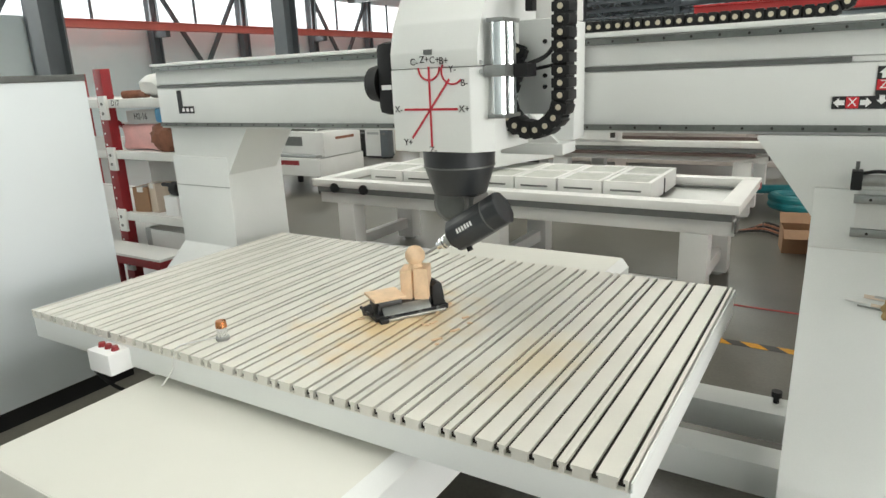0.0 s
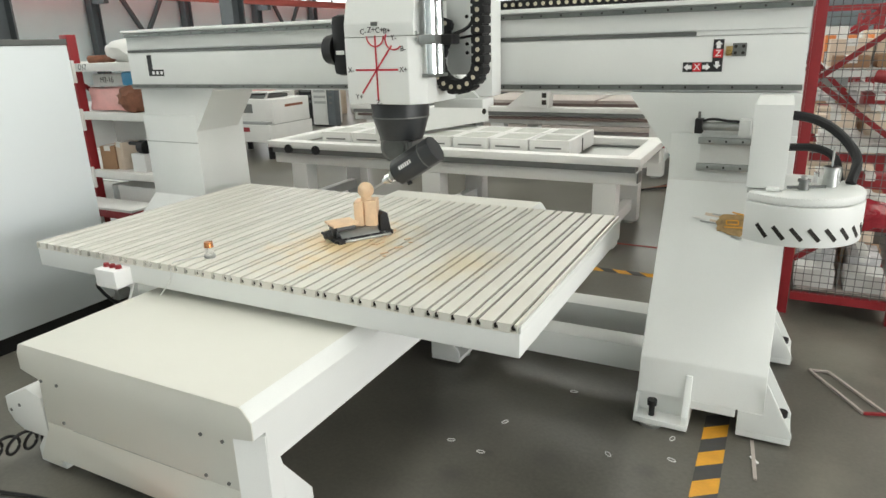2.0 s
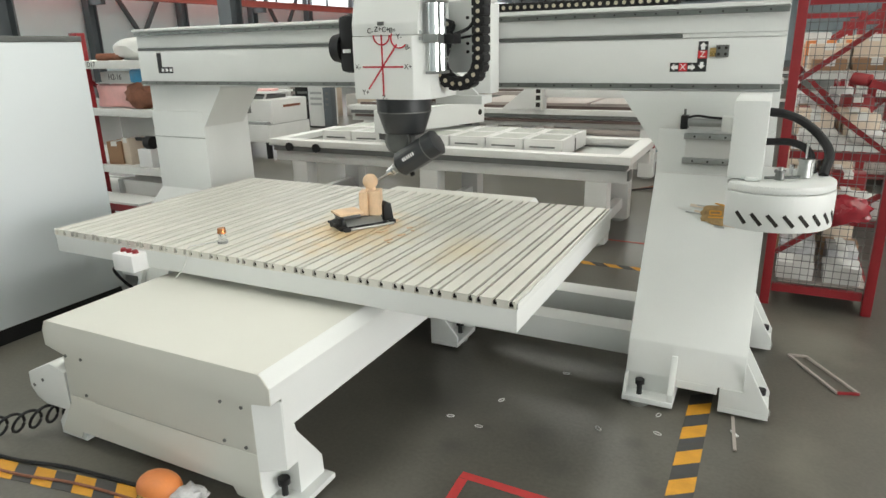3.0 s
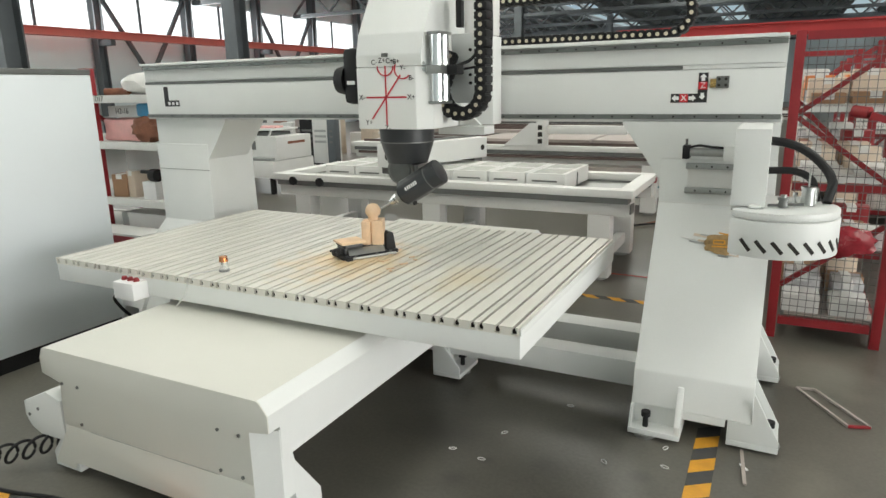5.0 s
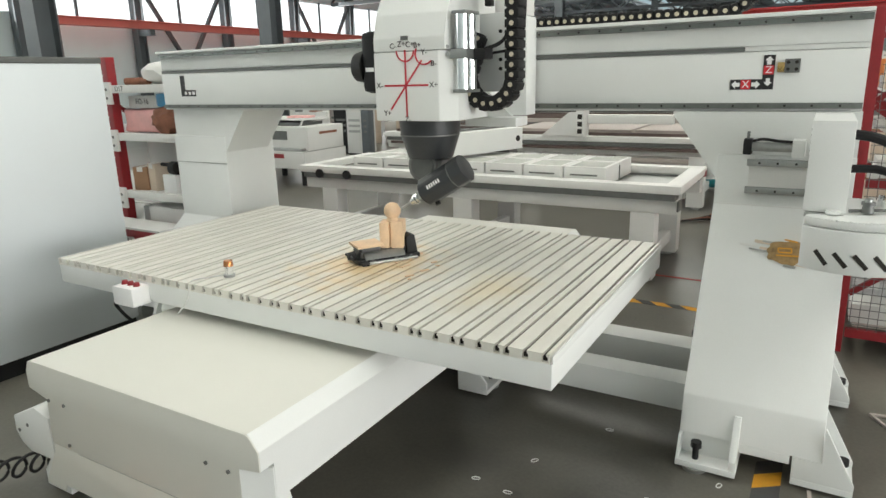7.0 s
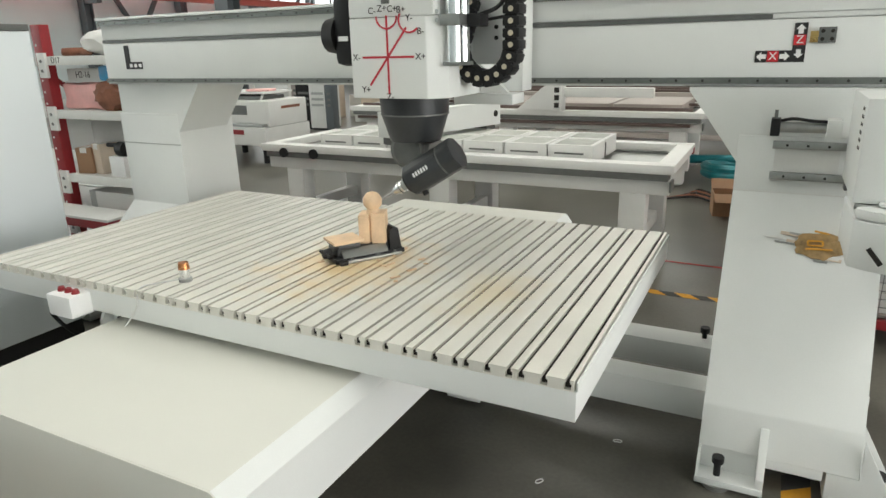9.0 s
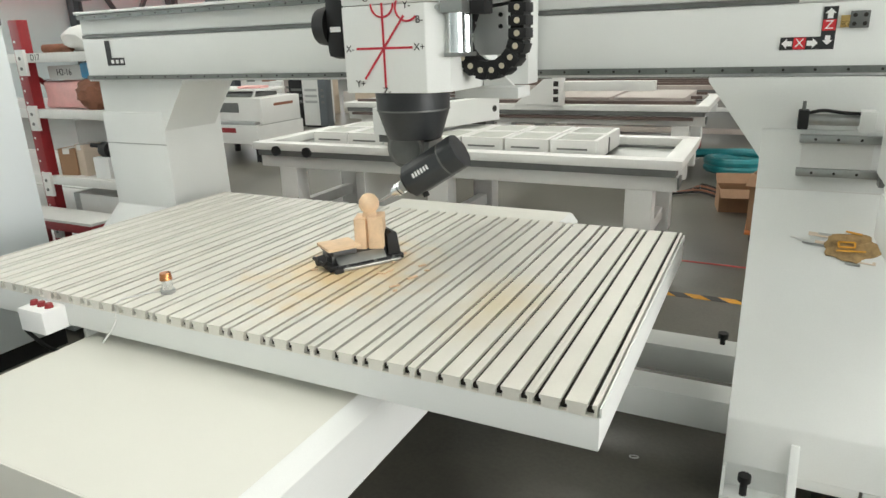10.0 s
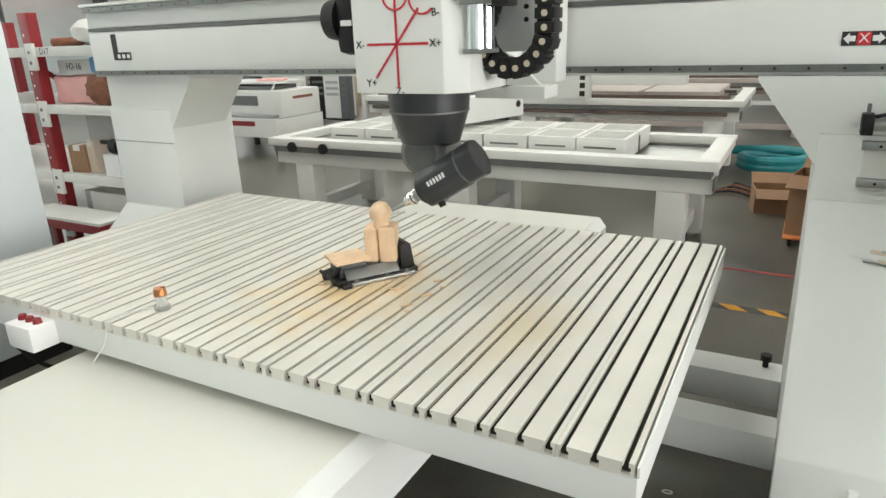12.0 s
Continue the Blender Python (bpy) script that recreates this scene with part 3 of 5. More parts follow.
plank = part("profile", prism(B(), profile_outline(W), "y", TY0 - 0.002, TY1), ALU, table)
plank.location = (TX0, 0, 0.741)
for k in range(1, 16):
    again("profile", plank, (TX0 + k * W, 0, 0.741), table)
# near-black strips in the slots carry the recess shade in their colour
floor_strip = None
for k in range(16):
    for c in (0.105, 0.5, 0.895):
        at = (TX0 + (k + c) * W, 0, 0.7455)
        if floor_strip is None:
            floor_strip = part("slot_filler", box(B(), -tw + 0.0005, tw - 0.0005, TY0 + 0.012, TY1 - 0.002, 0.0, 0.0185), SLOT, table, "near-black strip that shades the slot's depth")
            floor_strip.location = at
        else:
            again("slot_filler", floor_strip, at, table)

# switch box on the table's front edge
sw = thing("switch_box", (-2.32, -1.40, 0.63), "white plastic switch box with red knobs on the table edge", "switch box")
part("body", box(B(), -2.42, -2.275, -1.44, -1.335, 0.64, 0.73, 0.008), SIGNWHITE, sw)
for x in (-2.39, -2.347, -2.304):
    part("knob", rod(B(), (x, -1.39, 0.729), (x, -1.39, 0.747), 0.016, 14, 0.012), RED, sw, "red turning knob")
part("gland", rod(B(), (-2.42, -1.39, 0.66), (-2.455, -1.39, 0.655), 0.016, 12), PALE, sw)
part("cable", tube(B(), curve_points([(-2.45, -1.39, 0.655), (-2.50, -1.38, 0.60), (-2.46, -1.30, 0.48), (-2.36, -1.15, 0.42), (-2.30, -1.0, 0.42)]), 0.008), BLACK, sw)

# tool setter
ts = thing("tool_setter", (-1.90, -1.195, TZ), "small chromed tool-length setter with a copper-coloured cap on the table", "tool setter")
part("base", rod(B(), (-1.90, -1.195, 0.776), (-1.90, -1.195, 0.788), 0.026, 24), STEEL, ts)
part("body", rod(B(), (-1.90, -1.195, 0.788), (-1.90, -1.195, 0.826), 0.019, 24), CHROME, ts)
part("cap", rod(B(), (-1.90, -1.195, 0.826), (-1.90, -1.195, 0.852), 0.022, 24, 0.019), COPPER, ts, "copper-coloured cap")
part("lead", tube(B(), curve_points([(-1.915, -1.20, 0.783), (-1.97, -1.27, 0.781), (-1.99, -1.335, 0.778), (-2.0, -1.36, 0.70), (-2.05, -1.38, 0.63)]), 0.003, 6), PALE, ts)

# vise with the carved block
vise = thing("machine_vise", (-1.44, -0.60, TZ), "small black machine vise dusted with wood, clamped on the table", "vise")
vm = Matrix.Translation((-1.44, -0.615, 0.776)) @ Matrix.Rotation(radians(57), 4, 'Z')


def placed(bm, m):
    bmesh.ops.transform(bm, matrix=m, verts=bm.verts)
    return bm


part("base", placed(box(B(), -0.17, 0.15, -0.085, 0.05, 0.0, 0.022, 0.004), vm), BLACK, vise)
part("body", placed(box(B(), -0.15, 0.09, -0.06, 0.045, 0.022, 0.055, 0.004), vm), GRAPHITE, vise)
part("fixed_jaw", placed(prism(B(), [(0.085, 0.022), (0.085, 0.105), (0.105, 0.118), (0.128, 0.112), (0.142, 0.022)], "y", -0.075, 0.065, 0.004), vm), BLACK, vise)
part("moving_jaw", placed(box(B(), -0.15, -0.05, -0.075, 0.062, 0.0555, 0.075, 0.005), vm), GRAPHITE, vise)
part("handle", placed(rod(rod(B(), (-0.165, -0.02, 0.035), (-0.20, -0.02, 0.035), 0.024, 14, 0.018), (-0.192, -0.065, 0.035), (-0.192, 0.03, 0.035), 0.007, 8), vm), BLACK, vise)
part("guide_plate", placed(prism(B(), [(-0.092, 0.0225), (-0.062, 0.054), (-0.056, 0.050), (-0.084, 0.0225)], "x", -0.135, 0.07, 0.001), vm), STEEL, vise, "bare steel guide plate")
part("guide_plate", placed(box(B(), -0.12, 0.13, -0.104, -0.088, 0.001, 0.012, 0.002), vm), STEEL, vise, "bare steel guide plate")
pad = tagged(part("wood_offcut", placed(box(B(), -0.165, -0.03, -0.07, 0.06, 0.0752, 0.087, 0.002), vm), WOOD), "thin pale wooden board lying on the vise", "board")
carv = B()
# two shoulders with a narrow kerf between them, and a roughed ball on top
box(carv, -0.058, -0.012, -0.05, 0.05, -0.0305, 0.094, 0.003)
box(carv, -0.0035, 0.056, -0.048, 0.048, -0.0305, 0.100, 0.003)
box(carv, -0.0125, -0.003, -0.03, 0.045, -0.03, 0.088)
rod(carv, (0, 0, 0.09), (0, 0, 0.125), 0.031, 20, 0.024)
ball = bmesh.ops.create_uvsphere(carv, u_segments=28, v_segments=18, radius=0.041, matrix=Matrix.Translation((0, 0, 0.146)))["verts"]
for v in ball:
    o = v.co - Vector((0, 0, 0.146))
    v.co += o * 0.05 * noise.noise(o * 60)
tagged(part("carved_block", placed(carv, Matrix.Translation((-1.405, -0.590, 0.862)) @ Matrix.Rotation(radians(24), 4, 'Z')), WOOD), "pale pine block carved into a ball on shoulders", "workpiece")
rs = random.Random(3)
for k in range(16):
    a = rs.uniform(0, 6.28)
    c = Vector((-1.40 + rs.gauss(0.03, 0.13), -0.66 + rs.gauss(0, 0.09), TZ + 0.0035))
    dv = Vector((math.cos(a), math.sin(a), 0)) * rs.uniform(0.006, 0.022)
    tagged(part("wood_chip", bar(B(), c - dv, c + dv, rs.uniform(0.006, 0.014), 0.004), WOOD), "pale wood chip lying on the slotted table", "wood chip", "wood chips")
for k, (x, z, w) in enumerate(((-0.10, 0.027, 0.10), (0.02, 0.027, 0.07), (0.10, 0.027, 0.06))):
    part("jaw_bolt", placed(rod(B(), (x, -0.093, z - 0.012), (x, -0.084, z - 0.012), 0.007, 10), vm), DARKSTEEL, vise)
part("clamp_ear", placed(box(B(), 0.05, 0.11, 0.05, 0.085, 0.0, 0.02, 0.003), vm), BLACK, vise)
part("clamp_ear", placed(box(B(), -0.16, -0.125, -0.115, -0.0855, 0.0, 0.016, 0.003), vm), BLACK, vise)


# ---------------------------------------------------------------- head
HX, HY = -1.25, -0.66
head = thing("router_carriage", (HX, -0.4, 1.443), "white five-axis router head on a carriage with a dark tilting spindle", "router head")
plan = [(HX - 0.17, HY), (HX + 0.166, HY), (HX + 0.23, HY + 0.06), (HX + 0.23, -0.16), (HX - 0.17, -0.16)]
part("housing", prism(B(), plan, "z", 1.443, 1.742, 0.005), WHITE, head)
up = prism(B(), [(HY + 0.001, 1.744), (HY + 0.001, 1.80), (HY + 0.03, 1.90), (HY + 0.24, 2.25), (-0.16, 2.25), (-0.16, 1.744)], "x", HX - 0.17, HX + 0.20, 0.006)
part("upper_cover", up, WHITE, head)
part("cover_lamp", box(B(), HX - 0.02, HX + 0.015, HY - 0.003, HY + 0.01, 1.79, 1.808, 0.002), DARKSTEEL, head)
part("carriage", box(B(), HX - 0.34, HX + 0.36, -0.155, -0.034, 1.44, 1.90, 0.006), WHITE, head)
part("carriage_back", box(B(), HX - 0.14, HX + 0.36, -0.15, -0.06, 1.902, 2.25, 0.006), PALE, head)
part("slide_block", box(B(), HX - 0.32, HX - 0.16, -0.0335, -0.014, 1.455, 1.50), DARKSTEEL, head)
part("slide_block", box(B(), HX + 0.18, HX + 0.34, -0.0335, -0.014, 1.455, 1.50), DARKSTEEL, head)
part("carriage_foot", box(B(), HX + 0.10, HX + 0.37, -0.30, -0.16, 1.395, 1.438, 0.004), WHITE, head)
part("foot_gusset", prism(B(), [(HX + 0.235, 1.445), (HX + 0.36, 1.445), (HX + 0.235, 1.56)], "y", -0.32, -0.30), WHITE, head)
# black servo motor beside the housing
sm = part("servo_motor", box(B(), HX - 0.425, HX - 0.31, -0.42, -0.29, 1.56, 1.86, 0.035), BLACK, head, "black servo motor")
part("rear_cap", rod(B(), (HX - 0.42, -0.355, 1.69), (HX - 0.485, -0.355, 1.69), 0.085, 24, 0.072), BLACK, sm)
part("plate", box(B(), HX - 0.395, HX - 0.345, -0.423, -0.4195, 1.665, 1.685), SIGNWHITE, sm)
part("motor_flange", box(B(), HX - 0.309, HX - 0.171, -0.41, -0.156, 1.58, 1.83, 0.004), BLACK, head)
# chromed pneumatic cylinders on the side
for dy in (-0.032, 0.032):
    part("cylinder", rod(B(), (HX + 0.255, -0.57 + dy, 1.575), (HX + 0.255, -0.57 + dy, 1.885), 0.030, 24), CHROME, head, "polished pneumatic cylinder")
cb = part("cylinder_bracket", box(B(), HX + 0.215, HX + 0.295, -0.64, -0.50, 1.705, 1.745, 0.003), STEEL, head)
part("bracket_knob", box(B(), HX + 0.295, HX + 0.35, -0.58, -0.50, 1.70, 1.745, 0.006), BLACK, cb)
for z in (1.885, 1.563):
    part("cylinder_cap", box(B(), HX + 0.222, HX + 0.288, -0.635, -0.505, z, z + 0.014, 0.002), STEEL, head)
for dz in (1.725, 1.755):
    part("side_screw", rod(B(), (HX + 0.20, -0.635, dz), (HX + 0.205, -0.645, dz), 0.008, 10), STEEL, head)

# axis diagram on the front
FY = HY - 0.001
dia = part("axis_diagram", box(B(), HX - 0.115, HX + 0.115, FY - 0.0008, FY, 1.594, 1.602), REDLINE, head, "red axis diagram with black letters")
CZ = 1.598


def ink_line(x0, z0, x1, z1, w=0.008):
    part("stroke", bar(B(), (HX + x0, FY - 0.0012, CZ + z0), (HX + x1, FY - 0.0012, CZ + z1), 0.0012, w, up=(-(z1 - z0), 0, x1 - x0)), REDLINE, dia)


ink_line(0, -0.135, 0, 0.150)
ink_line(-0.085, -0.105, 0.085, 0.105)


def ink_arc(cx, cz, r, a0, a1):
    pts = [(HX + cx + r * math.cos(radians(a)), FY - 0.001, CZ + cz + r * math.sin(radians(a))) for a in np.linspace(a0, a1, 14)]
    part("stroke", tube(B(), pts, 0.0035, 6), REDLINE, dia)


ink_arc(0, 0.148, 0.045, 180, 360)
ink_arc(0.098, 0.132, 0.045, 150, 318)
for txt, x, z in (("X-", -0.142, 0.0), ("X+", 0.142, 0.0), ("Y+", -0.105, -0.122), ("Z-", 0.004, -0.148), ("C-", -0.062, 0.168), ("Z+", -0.018, 0.175), ("C+", 0.026, 0.172), ("B+", 0.064, 0.168), ("Y-", 0.098, 0.138), ("B-", 0.145, 0.090)):
    words("letter", txt, 0.034, FRONT(HX + x, FY - 0.001, CZ + z), INK, dia)

# spindle: swivel, arm, body
CX, CY = HX + 0.008, -0.48
part("swivel", rod(rod(B(), (CX, CY, 1.442), (CX, CY, 1.37), 0.145, 40, 0.140), (CX, CY, 1.37), (CX, CY, 1.262), 0.140, 40, 0.106), GRAPHITE, head, "dark grey swivel body")
part("swivel_ring", rod(B(), (CX, CY, 1.368), (CX, CY, 1.374), 0.1425, 40), DARKSTEEL, head)
arm = part("swivel_arm", prism(B(), [(CX - 0.096, 1.256), (CX + 0.09, 1.256), (CX + 0.08, 1.21), (CX + 0.045, 1.165), (CX - 0.01, 1.145), (CX - 0.06, 1.165), (CX - 0.09, 1.21)], "y", CY - 0.045, CY + 0.085, 0.018), MIDGREY, head, "lighter grey elbow casting")
part("arm_hub", rod(B(), (CX - 0.012, CY + 0.03, 1.225), (CX - 0.012, CY - 0.064, 1.225), 0.076, 36), MIDGREY, arm)
part("hub_cap", rod(B(), (CX - 0.012, CY - 0.064, 1.225), (CX - 0.012, CY - 0.070, 1.225), 0.066, 36, 0.058), DARKSTEEL, arm)
for k in range(6):
    an = k * math.pi / 3
    part("cap_screw", rod(B(), (CX + 0.10 * math.cos(an), CY + 0.10 * math.sin(an), 1.436), (CX + 0.10 * math.cos(an), CY + 0.10 * math.sin(an), 1.444), 0.006, 8), STEEL, arm)
tip, back = Vector((-1.339, -0.612, 1.026)), Vector((-1.005, -0.582, 1.233))
axis = (back - tip).normalized()
at = lambda d: tip + axis * d
face = Vector((0.42, -0.82, 0.38))
fy = -(face - axis * face.dot(axis)).normalized()
sm4 = Matrix((fy.cross(axis), fy, axis)).transposed().to_4x4()
sm4.translation = at(0.165)
octagon = [(0.067 * math.cos(radians(a)), 0.067 * math.sin(radians(a))) for a in (17, 28, 62, 73, 107, 118, 152, 163, 197, 208, 242, 253, 287, 298, 332, 343)]
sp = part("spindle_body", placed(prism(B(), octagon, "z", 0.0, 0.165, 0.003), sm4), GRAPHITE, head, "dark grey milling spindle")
part("rear_housing", placed(prism(B(), octagon, "z", 0.171, 0.235, 0.006), sm4), GRAPHITE, sp)
part("rear_band", placed(rod(B(), (0, 0, 0.16), (0, 0, 0.176), 0.063, 28), sm4), DARKSTEEL, sp)
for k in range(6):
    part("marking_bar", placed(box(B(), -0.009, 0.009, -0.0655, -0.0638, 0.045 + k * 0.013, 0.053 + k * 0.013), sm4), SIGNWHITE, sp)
part("cooling_port", placed(rod(B(), (0.055, 0.0, 0.03), (0.08, 0, 0.03), 0.012, 12), sm4), BLACK, sp)
part("nose", rod(B(), at(0.150), at(0.167), 0.048, 24, 0.055), BLACK, sp)
part("spindle_end", rod(rod(B(), at(0.132), at(0.151), 0.030, 24), at(0.118), at(0.133), 0.021, 24), STEEL, sp, "bare steel spindle end")
cn = part("collet_nut", rod(rod(B(), at(0.094), at(0.119), 0.025, 24), at(0.070), at(0.095), 0.015, 18, 0.019), CHROME, sp, "chromed collet nut")
part("groove", rod(B(), at(0.104), at(0.109), 0.0255, 24), DARKSTEEL, cn)
part("cutter", rod(B(), at(0.002), at(0.074), 0.005, 10, 0.006), STEEL, sp)
# energy chain beside the head
chain = thing("energy_chain", (HX + 0.3, -0.47, 1.5), "black drag chain with pale pins, hanging in a loop", "cable chain", "cable chains")


def chain_links(points, width, height, parent, across, every=1):
    """Links along a line; across: the direction of their width; pale pins on both flanks."""
    pts = [Vector(p) for p in points]
    length = [0.0]
    for a, b in zip(pts, pts[1:]):
        length.append(length[-1] + (b - a).length)
    pitch, d = 0.042, 0.0
    across = Vector(across)

    def where(d):
        for i in range(len(pts) - 1):
            if length[i + 1] >= d:
                return pts[i].lerp(pts[i + 1], (d - length[i]) / max(1e-6, length[i + 1] - length[i])), (pts[i + 1] - pts[i]).normalized()
        return pts[-1], (pts[-1] - pts[-2]).normalized()
    link_mesh = pin_mesh = None
    while d + pitch < length[-1]:
        c, t = where(d + pitch / 2)
        n = across.cross(t).normalized()
        m = Matrix((across, t, n)).transposed().to_4x4()
        m.translation = c
        if link_mesh is None:
            bm = box(B(), -width / 2, width / 2, -pitch * 0.40, pitch * 0.40, -height / 2, height / 2, 0.005)
            box(bm, -width * 0.47, width * 0.47, -pitch * 0.56, pitch * 0.56, -height * 0.36, height * 0.36)
            lk = part("link", bm, BLACK, parent)
            link_mesh = lk.data
            bm = B()
            rod(bm, (-width / 2, 0, 0), (-width / 2 - 0.002, 0, 0), 0.0105, 10)
            pin_mesh = part("pin", bm, PIN, lk).data
        else:
            lk = attach(new("link", link_mesh), parent)
            pn = new("pin", pin_mesh)
            pn.parent = lk
        lk.matrix_basis = m
        d += pitch


cy = -0.47
loop = [(HX + 0.44, cy, 2.2), (HX + 0.44, cy, 1.9), (HX + 0.44, cy, 1.64)]
loop += [(HX + 0.325 + 0.115 * math.cos(a), cy, 1.625 + 0.115 * math.sin(a)) for a in np.linspace(0, -math.pi, 16)]
loop += [(HX + 0.245, cy + 0.08, 1.82)]
chain_links(loop, 0.08, 0.066, chain, (0, 1, 0))
# hoses by the chain
hose = thing("air_hose", (HX + 0.3, -0.3, 1.75), "thin black air hose curling beside the head", "hose")
part("hose", tube(B(), curve_points([(HX + 0.33, -0.54, 1.74), (HX + 0.39, -0.48, 1.78), (HX + 0.40, -0.36, 1.90), (HX + 0.36, -0.34, 2.02), (HX + 0.30, -0.32, 2.2)]), 0.008), BLACK, hose)
part("hose", tube(B(), curve_points([(HX + 0.33, -0.52, 1.72), (HX + 0.41, -0.38, 1.76), (HX + 0.43, -0.34, 1.90), (HX + 0.41, -0.32, 2.2)]), 0.006), BLACK, hose)
part("valve", box(B(), HX + 0.26, HX + 0.29, -0.40, -0.36, 1.93, 2.06, 0.004), BLACK, hose)
part("back_plate", box(B(), HX + 0.232, HX + 0.42, -0.40, -0.36, 1.56, 1.90, 0.01), WHITE, head)
for dz in (1.66, 1.70, 1.82):
    part("plate_bolt", rod(B(), (HX + 0.34, -0.407, dz), (HX + 0.34, -0.397, dz), 0.008, 10), BLACK, head)
# chain along the beam top
chain2 = thing("energy_chain", (-0.5, 0.22, 1.862), "black drag chain with pale pins lying along the beam top", "cable chain", "cable chains")
run = [(-1.35, 0.22, 1.888), (-0.6, 0.22, 1.888), (-0.06, 0.22, 1.888)]
run += [(-0.06 + 0.11 * math.sin(a), 0.22, 1.998 - 0.11 * math.cos(a)) for a in np.linspace(0.2, math.pi, 12)]
run += [(-0.4, 0.22, 2.108), (-1.35, 0.22, 2.108)]
chain_links(run, 0.08, 0.05, chain2, (0, 1, 0))

# ---------------------------------------------------------------- tool magazine on the leg
mag = thing("tool_magazine", (0.55, -0.3, 1.0), "white drum tool magazine with slanted slots on a slide", "tool magazine")
part("slide_plate", box(B(), 0.34, 0.47, -0.56, -0.12, 1.14, 1.455, 0.004), WHITE, mag)
for k in range(6):
    for j in range(2):
        part("vent_hole", rod(B(), (0.3385, -0.50 + j * 0.03, 1.30 + k * 0.024), (0.3405, -0.50 + j * 0.03, 1.30 + k * 0.024), 0.006, 8), SLOT, mag)
for z in (1.24, 1.12):
    rl = part("slide_rail", box(B(), 0.10, 0.42, -0.062, -0.031, z - 0.014, z + 0.014, 0.003), STEEL, mag)
    for x in (0.15, 0.22, 0.29):
        part("hole", rod(B(), (x, -0.0635, z), (x, -0.0615, z), 0.005, 8), SLOT, rl)
    part("slide_block", box(B(), 0.352, 0.42, -0.119, -0.0625, z - 0.03, z + 0.03, 0.003), DARKSTEEL, mag)
part("cover_plate", box(B(), 0.11, 0.33, -0.045, -0.031, 1.135, 1.225), PALE, mag)
cyl = part("air_cylinder", rod(B(), (0.11, -0.085, 1.312), (0.28, -0.085, 1.312), 0.02, 18), STEEL, mag)
part("end_block", box(B(), 0.085, 0.118, -0.115, -0.05, 1.28, 1.345, 0.004), BLACK, cyl)
part("fitting", rod(B(), (0.10, -0.085, 1.345), (0.10, -0.085, 1.375), 0.006, 8), DARKSTEEL, cyl)
part("clevis", box(B(), 0.27, 0.318, -0.12, -0.045, 1.275, 1.345, 0.006), WHITE, cyl)
part("air_line", tube(B(), curve_points([(0.118, -0.085, 1.335), (0.16, -0.10, 1.345), (0.22, -0.10, 1.338), (0.28, -0.10, 1.335)]), 0.006), BLACK, cyl)
DX, DY, DR, CUT = 0.51, -0.424, 0.243, 0.346


def drum_plan(r, cut):
    """A circle cut off flat on the side of the slide."""
    a0 = math.acos(max(-1, (cut - DX) / r))
    return [(DX + r * math.cos(a), DY + r * math.sin(a)) for a in np.linspace(-a0, a0, 56)]


drum = part("drum", prism(B(), drum_plan(DR, CUT), "z", 0.948, 1.098, 0.006), WHITE, mag)
part("drum_lid", prism(B(), drum_plan(DR * 0.985, CUT + 0.003), "z", 1.0985, 1.135, 0.014), WHITE, mag)
slot_mesh = None
for k in range(-3, 13):
    a = radians(-90 + 14 * k + 4)
    if DX + DR * math.cos(a) < CUT + 0.02:
        continue
    m = Matrix.Translation((DX, DY, 0.998)) @ Matrix.Rotation(a + math.pi / 2, 4, 'Z') @ Matrix.Translation((0, -DR + 0.001, 0)) @ Matrix.Rotation(radians(48), 4, 'Y')
    if slot_mesh is None:
        ob = part("slot", box(B(), -0.030, 0.030, -0.0025, 0.006, -0.0075, 0.0075), SLOT, drum)
        slot_mesh = ob.data
    else:
        ob = attach(new("slot", slot_mesh), drum)
    ob.matrix_basis = m
part("lid_tab", box(B(), 0.41, 0.455, -0.60, -0.565, 1.1395, 1.152, 0.003), WHITE, mag)
part("hinge", rod(B(), (0.345, -0.572, 1.13), (0.465, -0.572, 1.13), 0.007, 10), STEEL, mag)
part("motor_collar", rod(B(), (DX + 0.11, DY + 0.02, 1.1395), (DX + 0.11, DY + 0.02, 1.165), 0.036, 24), WHITE, mag)
tl = part("tool_holder", rod(rod(B(), (0.535, -0.52, 1.139), (0.535, -0.52, 1.17), 0.020, 18, 0.015), (0.535, -0.52, 1.168), (0.535, -0.52, 1.178), 0.022, 18), DARKSTEEL, mag)
part("cutter", rod(B(), (0.535, -0.52, 1.178), (0.535, -0.52, 1.19), 0.012, 12), STEEL, tl)
part("clamp_bar", rod(B(), (0.48, -0.53, 1.145), (0.61, -0.50, 1.15), 0.006, 8), DARKSTEEL, tl)
t2 = part("tool_holder", rod(rod(B(), (0.625, -0.43, 1.139), (0.625, -0.43, 1.215), 0.027, 18, 0.023), (0.625, -0.43, 1.205), (0.625, -0.43, 1.215), 0.029, 18), STEEL, mag)
part("cutter", rod(B(), (0.625, -0.43, 1.215), (0.625, -0.43, 1.29), 0.004, 8), STEEL, t2)
part("pin", rod(B(), (0.655, -0.40, 1.139), (0.655, -0.40, 1.21), 0.008, 10), CHROME, mag)
part("pin", rod(B(), (0.58, -0.37, 1.139), (0.58, -0.37, 1.18), 0.010, 10), CHROME, mag)
mh = thing("cable_hose", (0.65, -0.4, 1.2), "thick black corrugated hose arching from the slide to the tool drum", "hose")
